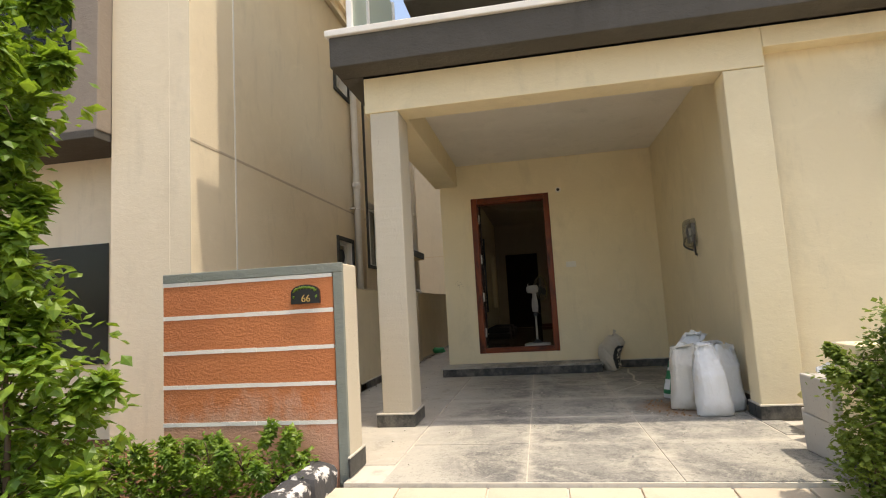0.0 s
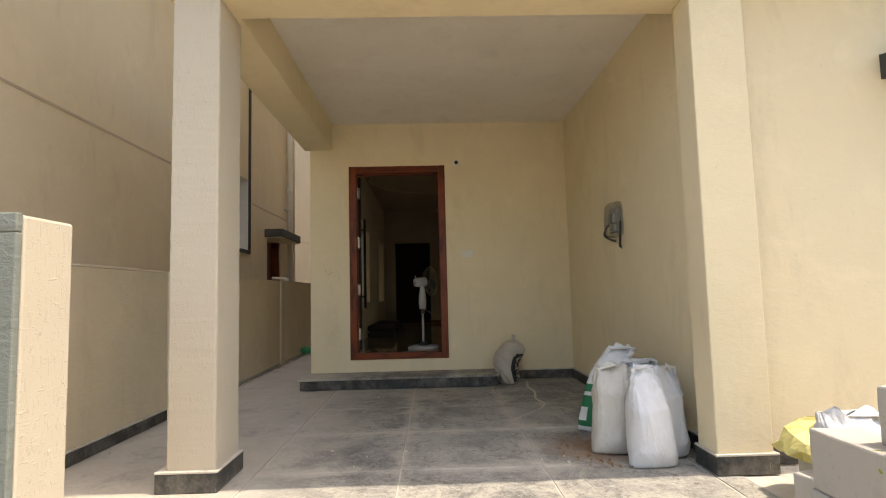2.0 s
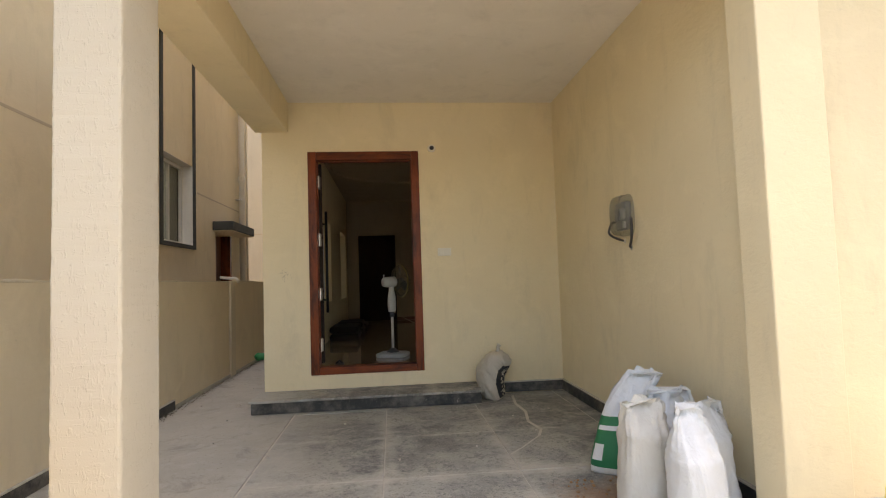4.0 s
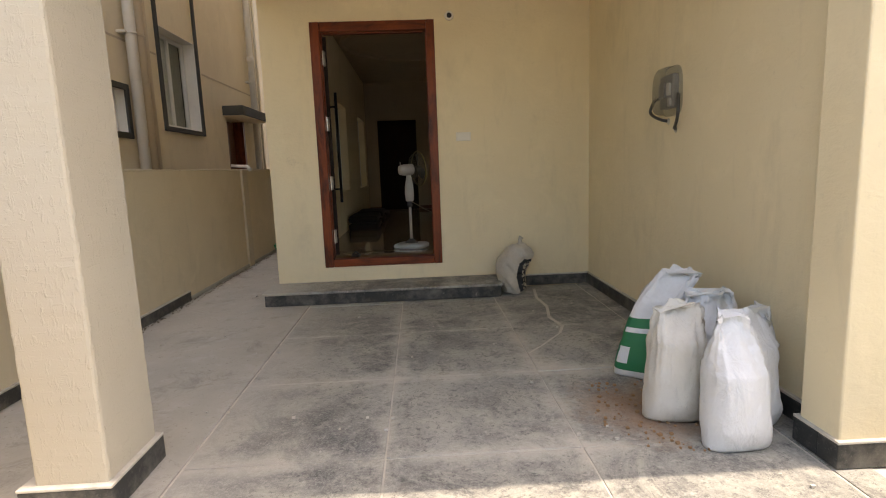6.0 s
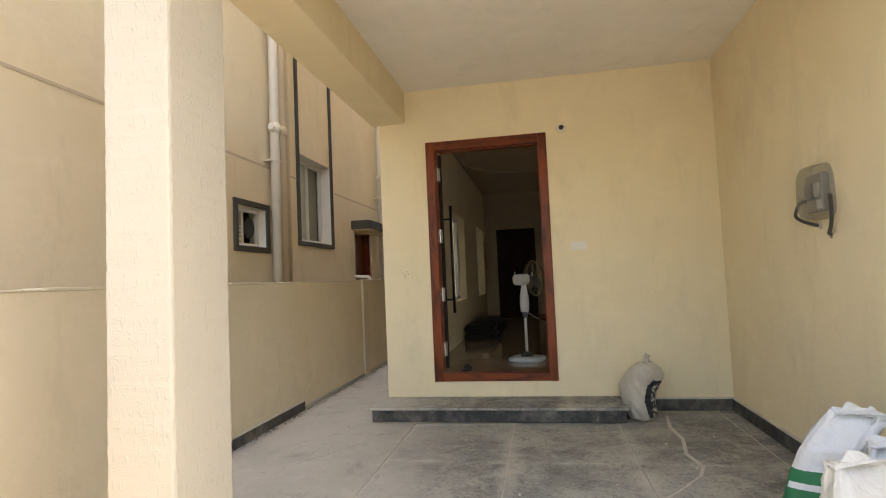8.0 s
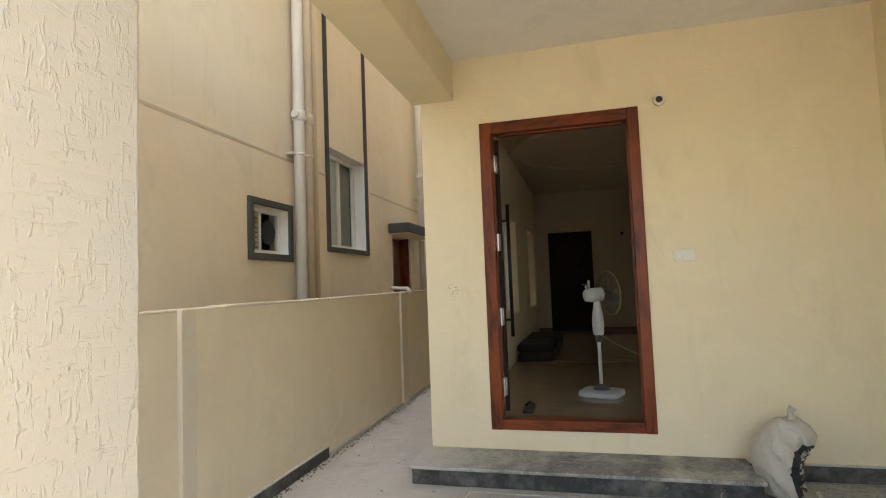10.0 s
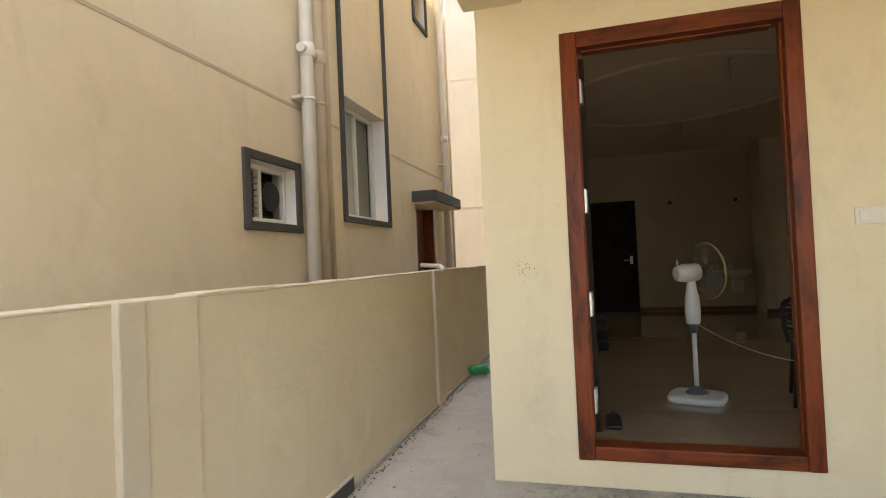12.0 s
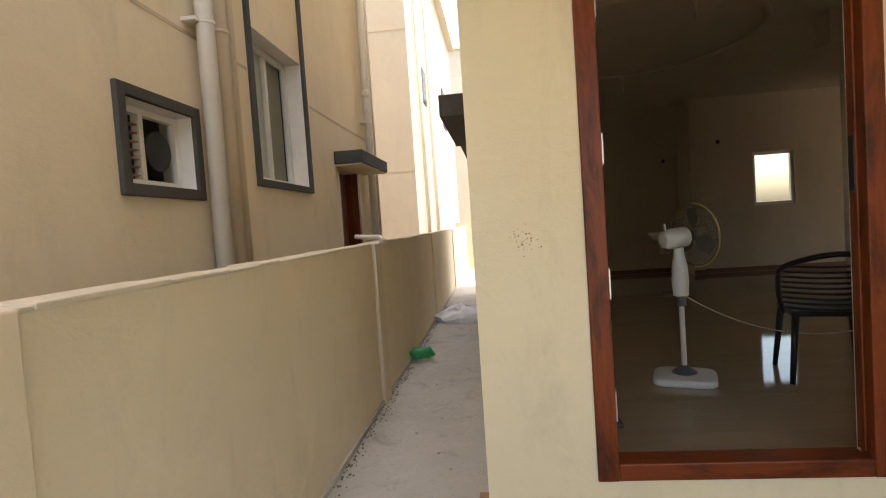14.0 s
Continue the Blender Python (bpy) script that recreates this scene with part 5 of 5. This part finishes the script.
def far_house(x, y0, y1, tall, label, mat, windows):
    h = thing("far_house", (x, y0, 0), label, "house", "houses behind", "structure")
    Shape().box(x - 5, x, y0, y1, 0, tall).box(x - 5.1, x + 0.25, y0 - 0.15, y1, tall, tall + 0.15, 0.01).ob("wall", mat, h)
    s = Shape()
    for z in (3.0, 6.1, 9.2):
        if z < tall:
            s.box(x - 5, x + 0.003, y0 - 0.003, y1, z, z + 0.03)
    s.ob("groove", LINE, h)
    for wy, wz, ww, wh in windows:
        g_ob = Shape().box(x - 0.02, x + 0.03, wy, wy + ww, wz, wz + wh, 0.006).ob("window_frame", GREYTRIM, h)
        Shape().box(x, x + 0.034, wy + 0.07, wy + ww - 0.07, wz + 0.07, wz + wh - 0.07).ob("window_pane", PANE, h)
    for py in (y0 + 1.2, y0 + 3.2):
        Shape().tube([(x + 0.08, py, 0.2), (x + 0.08, py, tall - 0.2)], 0.05, 10).ob("drain_pipe", PVC, h)
    return h


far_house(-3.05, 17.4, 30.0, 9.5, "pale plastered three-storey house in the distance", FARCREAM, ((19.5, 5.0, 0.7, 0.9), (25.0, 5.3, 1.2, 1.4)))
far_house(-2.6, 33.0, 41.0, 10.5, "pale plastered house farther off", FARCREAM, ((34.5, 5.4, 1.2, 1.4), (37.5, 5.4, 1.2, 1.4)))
lh = thing("louvred_house", (0, 50, 0), "distant pale house with brown louvred screen", "house", kind="structure")
Shape().box(-6, 6, 48, 56, 0, 9).ob("wall", WHITE, lh)
s = Shape()
for k in range(26):
    s.box(-3.4, -1.2, 47.9, 47.98, 3.0 + 0.2 * k, 3.11 + 0.2 * k)
s.ob("louvre", FARLOUVRE, lh)


# ---- plants ----
def leaf_cloud(s_rnd, spots, size, count, wide=1.0):
    """Verts and faces of folded leaves scattered round spots."""
    verts, faces = [], []
    for k in range(count):
        c0, rad = spots[s_rnd.randrange(len(spots))]
        d = Vector((s_rnd.gauss(0, 1), s_rnd.gauss(0, 1), s_rnd.gauss(0, 1))).normalized() * rad * (0.35 + 0.65 * s_rnd.random() ** 0.5)
        p = Vector(c0) + d
        ax = (d.normalized() * 0.35 + Vector((s_rnd.uniform(-1, 1), s_rnd.uniform(-1, 1), s_rnd.uniform(-0.75, 0.6)))).normalized()
        side = ax.cross(Vector((s_rnd.uniform(-0.5, 0.5), s_rnd.uniform(-0.5, 0.5), 1))).normalized()
        nrm = side.cross(ax)
        ln = size * s_rnd.uniform(0.6, 1.25)
        wd = ln * wide * s_rnd.uniform(0.27, 0.38)
        i = len(verts)
        verts += [p, p + ax * ln * 0.45 + side * wd - nrm * ln * 0.04, p + ax * ln - nrm * ln * 0.16, p + ax * ln * 0.45 - side * wd - nrm * ln * 0.04, p + ax * ln * 0.48 + nrm * ln * 0.07]
        faces += [(i, i + 1, i + 4), (i + 1, i + 2, i + 4), (i + 2, i + 3, i + 4), (i + 3, i, i + 4)]
    return verts, faces


def shrub(name, base, spots, size, count, label, mat, seed, category="shrub", sprigs=0, clump=(0.25, 0.55), wide=1.0):
    rnd_s = random.Random(seed)
    b = thing(name, base, label, category)
    small = []
    for c0, rad in spots:
        for k in range(22):
            d = Vector((rnd_s.gauss(0, 1), rnd_s.gauss(0, 1), rnd_s.gauss(0, 1))).normalized() * rad * rnd_s.uniform(0.35, 1.0)
            small.append((Vector(c0) + d, rad * rnd_s.uniform(*clump)))
    s = Shape()
    for c0, rad in spots:
        c0 = Vector(c0)
        foot = Vector((base[0] + rnd_s.uniform(-0.1, 0.1), base[1] + rnd_s.uniform(-0.05, 0.05), base[2]))
        if abs(c0.x - base[0]) > 1.05:
            foot.x = c0.x
        mid = foot.lerp(c0, 0.5) + Vector((rnd_s.uniform(-0.1, 0.1), rnd_s.uniform(-0.08, 0.08), 0))
        s.tube([foot, mid, c0], [0.018, 0.012, 0.006], 6)
        for k in range(7):
            d = Vector((rnd_s.gauss(0, 1), rnd_s.gauss(0, 1), rnd_s.gauss(0.4, 1))).normalized() * rad * 0.9
            s.tube([c0 - d * 0.1, c0 + d * 0.55 + Vector((0, 0, 0.03)), c0 + d], [0.006, 0.004, 0.002], 4)
    for k in range(sprigs):
        c0, rad = spots[rnd_s.randrange(len(spots))]
        d = Vector((rnd_s.gauss(0, 1), rnd_s.gauss(-0.3, 0.6), rnd_s.uniform(0.2, 1.2))).normalized()
        p = Vector(c0) + d * rad * 0.85
        ln = rad * rnd_s.uniform(0.3, 0.75)
        q = p + (d + Vector((0, 0, 0.25))).normalized() * ln
        s.tube([p, p.lerp(q, 0.5) + Vector((0, 0, 0.02)), q], [0.004, 0.003, 0.0015], 4)
        for j in range(6):
            small.append((p.lerp(q, (j + 1) / 6), 0.02))
            small.append((p.lerp(q, (j + 1) / 6), 0.02))
    s.ob("stem", BARK, b)
    verts, faces = leaf_cloud(rnd_s, small, size, count, wide)
    data = bpy.data.meshes.new("leaves")
    data.from_pydata([v - Vector(base) for v in verts], [], faces)
    data.materials.append(mat)
    lv = new("leaves", data)
    lv.parent = b
    tagged(lv, kind="stuff")
    return b


shrub("tall_shrub", (-2.45, 2.0, 0.27), [((-2.48, 2.02, 0.60), 0.36), ((-2.51, 2.05, 0.95), 0.38), ((-2.44, 1.98, 1.30), 0.36), ((-2.48, 2.02, 1.60), 0.30), ((-2.81, 2.0, 1.8), 0.3), ((-2.58, 2.0, 2.15), 0.28), ((-2.46, 1.95, 2.45), 0.30), ((-2.66, 2.0, 2.8), 0.35)],
      0.085, 17000, "tall flowering shrub with glossy green leaves", LEAF, 5, sprigs=30)
shrub("hedge", (-2.4, 2.85, 0.27), [((-3.5 + 0.19 * k, 2.88 + 0.05 * math.sin(k * 2.1), 0.49 + 0.04 * math.sin(k * 1.7)), 0.20) for k in range(11)],
      0.044, 14000, "low leafy green hedge at the gate wall", LEAF, 7, "hedge", sprigs=34)
rb = random.Random(17)
bush_spots = [((1.45 + 0.15 * i + rb.uniform(-0.03, 0.03), 2.76 + rb.uniform(-0.09, 0.09), 0.44 + 0.165 * j + rb.uniform(-0.03, 0.03) + 0.02 * i), 0.17) for i in range(8) for j in range(5 if i else 4)]
shrub("round_bush", (1.90, 2.76, 0.27), bush_spots, 0.030, 60000, "dense green clipped bush beside the gate wall", LEAFDARK, 9, sprigs=46, clump=(0.4, 0.8), wide=1.4)
shrub("far_tree", (-1.2, 30.0, 0.0), [((-1.2, 30, 2.2), 0.9), ((-0.6, 30, 2.8), 0.9), ((-1.6, 30, 1.4), 0.8)], 0.16, 2500, "green tree behind the end wall", LEAF, 12, "tree")
# lawn strip
rg = random.Random(3)
verts, faces = [], []
for k in range(9000):
    x, y = rg.uniform(-3.6, -1.4), rg.uniform(2.0, 2.85)
    h, a = rg.uniform(0.025, 0.06), rg.uniform(0, 6.28)
    dx, dy = 0.004 * math.cos(a), 0.004 * math.sin(a)
    i = len(verts)
    verts += [(x - dx, y - dy, 0.268), (x + dx, y + dy, 0.268), (x + rg.uniform(-0.02, 0.02), y + rg.uniform(-0.02, 0.02), 0.268 + h)]
    faces.append((i, i + 1, i + 2))
data = bpy.data.meshes.new("lawn")
data.from_pydata(verts, [], faces)
data.materials.append(GRASS)
tagged(new("lawn", data), "short green grass by the hedge", "grass", kind="stuff")
# painted kerb stone at the gate wall
for n, (y0, y1) in enumerate(((2.45, 2.76), (2.78, 3.10))):
    s = Shape().box(-1.50, -1.31, y0, y1, 0.15, 0.52, 0.05)
    bmesh.ops.subdivide_edges(s.bm, edges=list(s.bm.edges), cuts=2, use_grid_fill=True)
    for v in s.bm.verts:
        v.co += 0.02 * Vector(noise.noise_vector(v.co * 7))
    k = Mat("chipped_kerb_paint", (0.05, 0.05, 0.052), 0.8)
    k.mix(k.ramp(k.noise(6, 5, 0.6), 0.52, 0.56), (0.66, 0.64, 0.60)).bump(k.noise(40, 5), 0.6, 0.01)
    structure(s.ob("kerb", k.m, None, (-1.44, (y0 + y1) / 2, 0.15)), "rough kerb stone with chipped black and white paint", "kerb")

# ---- slabs of the porch floor and the drive ----
xs, ys = (-1.03, -0.2, 0.63, 1.50), (3.05, 3.85, 4.69, 5.55, 6.42, 7.30, 7.78)
for i in range(len(xs) - 1):
    for j in range(len(ys) - 1):
        lift = ((i * 5 + j * 3) % 4) * 0.0012
        Shape().box(xs[i] + 0.004, xs[i + 1] - 0.004, ys[j] + 0.004, ys[j + 1] - 0.004, FLOOR - 0.012, FLOOR - 0.0045 + lift, 0.002).ob("slab", GRANITE, porch_floor)
Shape().box(1.51, 1.655, 4.0, 7.78, FLOOR - 0.012, FLOOR - 0.003, 0.002).ob("slab", GRANITE, porch_floor)
random.seed(11)
slope = math.atan2(0.34, 4.24)
for j in range(7):
    y1 = 3.03 - 0.45 * j
    x = -1.34 - 0.2 * (j % 2)
    while x < 1.5:
        n = random.uniform(0.34, 0.52)
        a, b = max(x, -1.34) + 0.006, min(x + n, 1.54) - 0.006
        if b - a > 0.05:
            zc = 0.37 - (3.04 - y1 + 0.22) * 0.0802
            s = Shape().box(a - (a + b) / 2, (b - a) / 2, -0.218, 0.218, -0.02, 0.014 + random.uniform(-0.003, 0.003), 0.005)
            st = s.ob("stone", PAVING, drive)
            st.matrix_basis = pose((a + b) / 2, y1 - 0.22, zc) @ Matrix.Rotation(slope, 4, "X")
        x += n
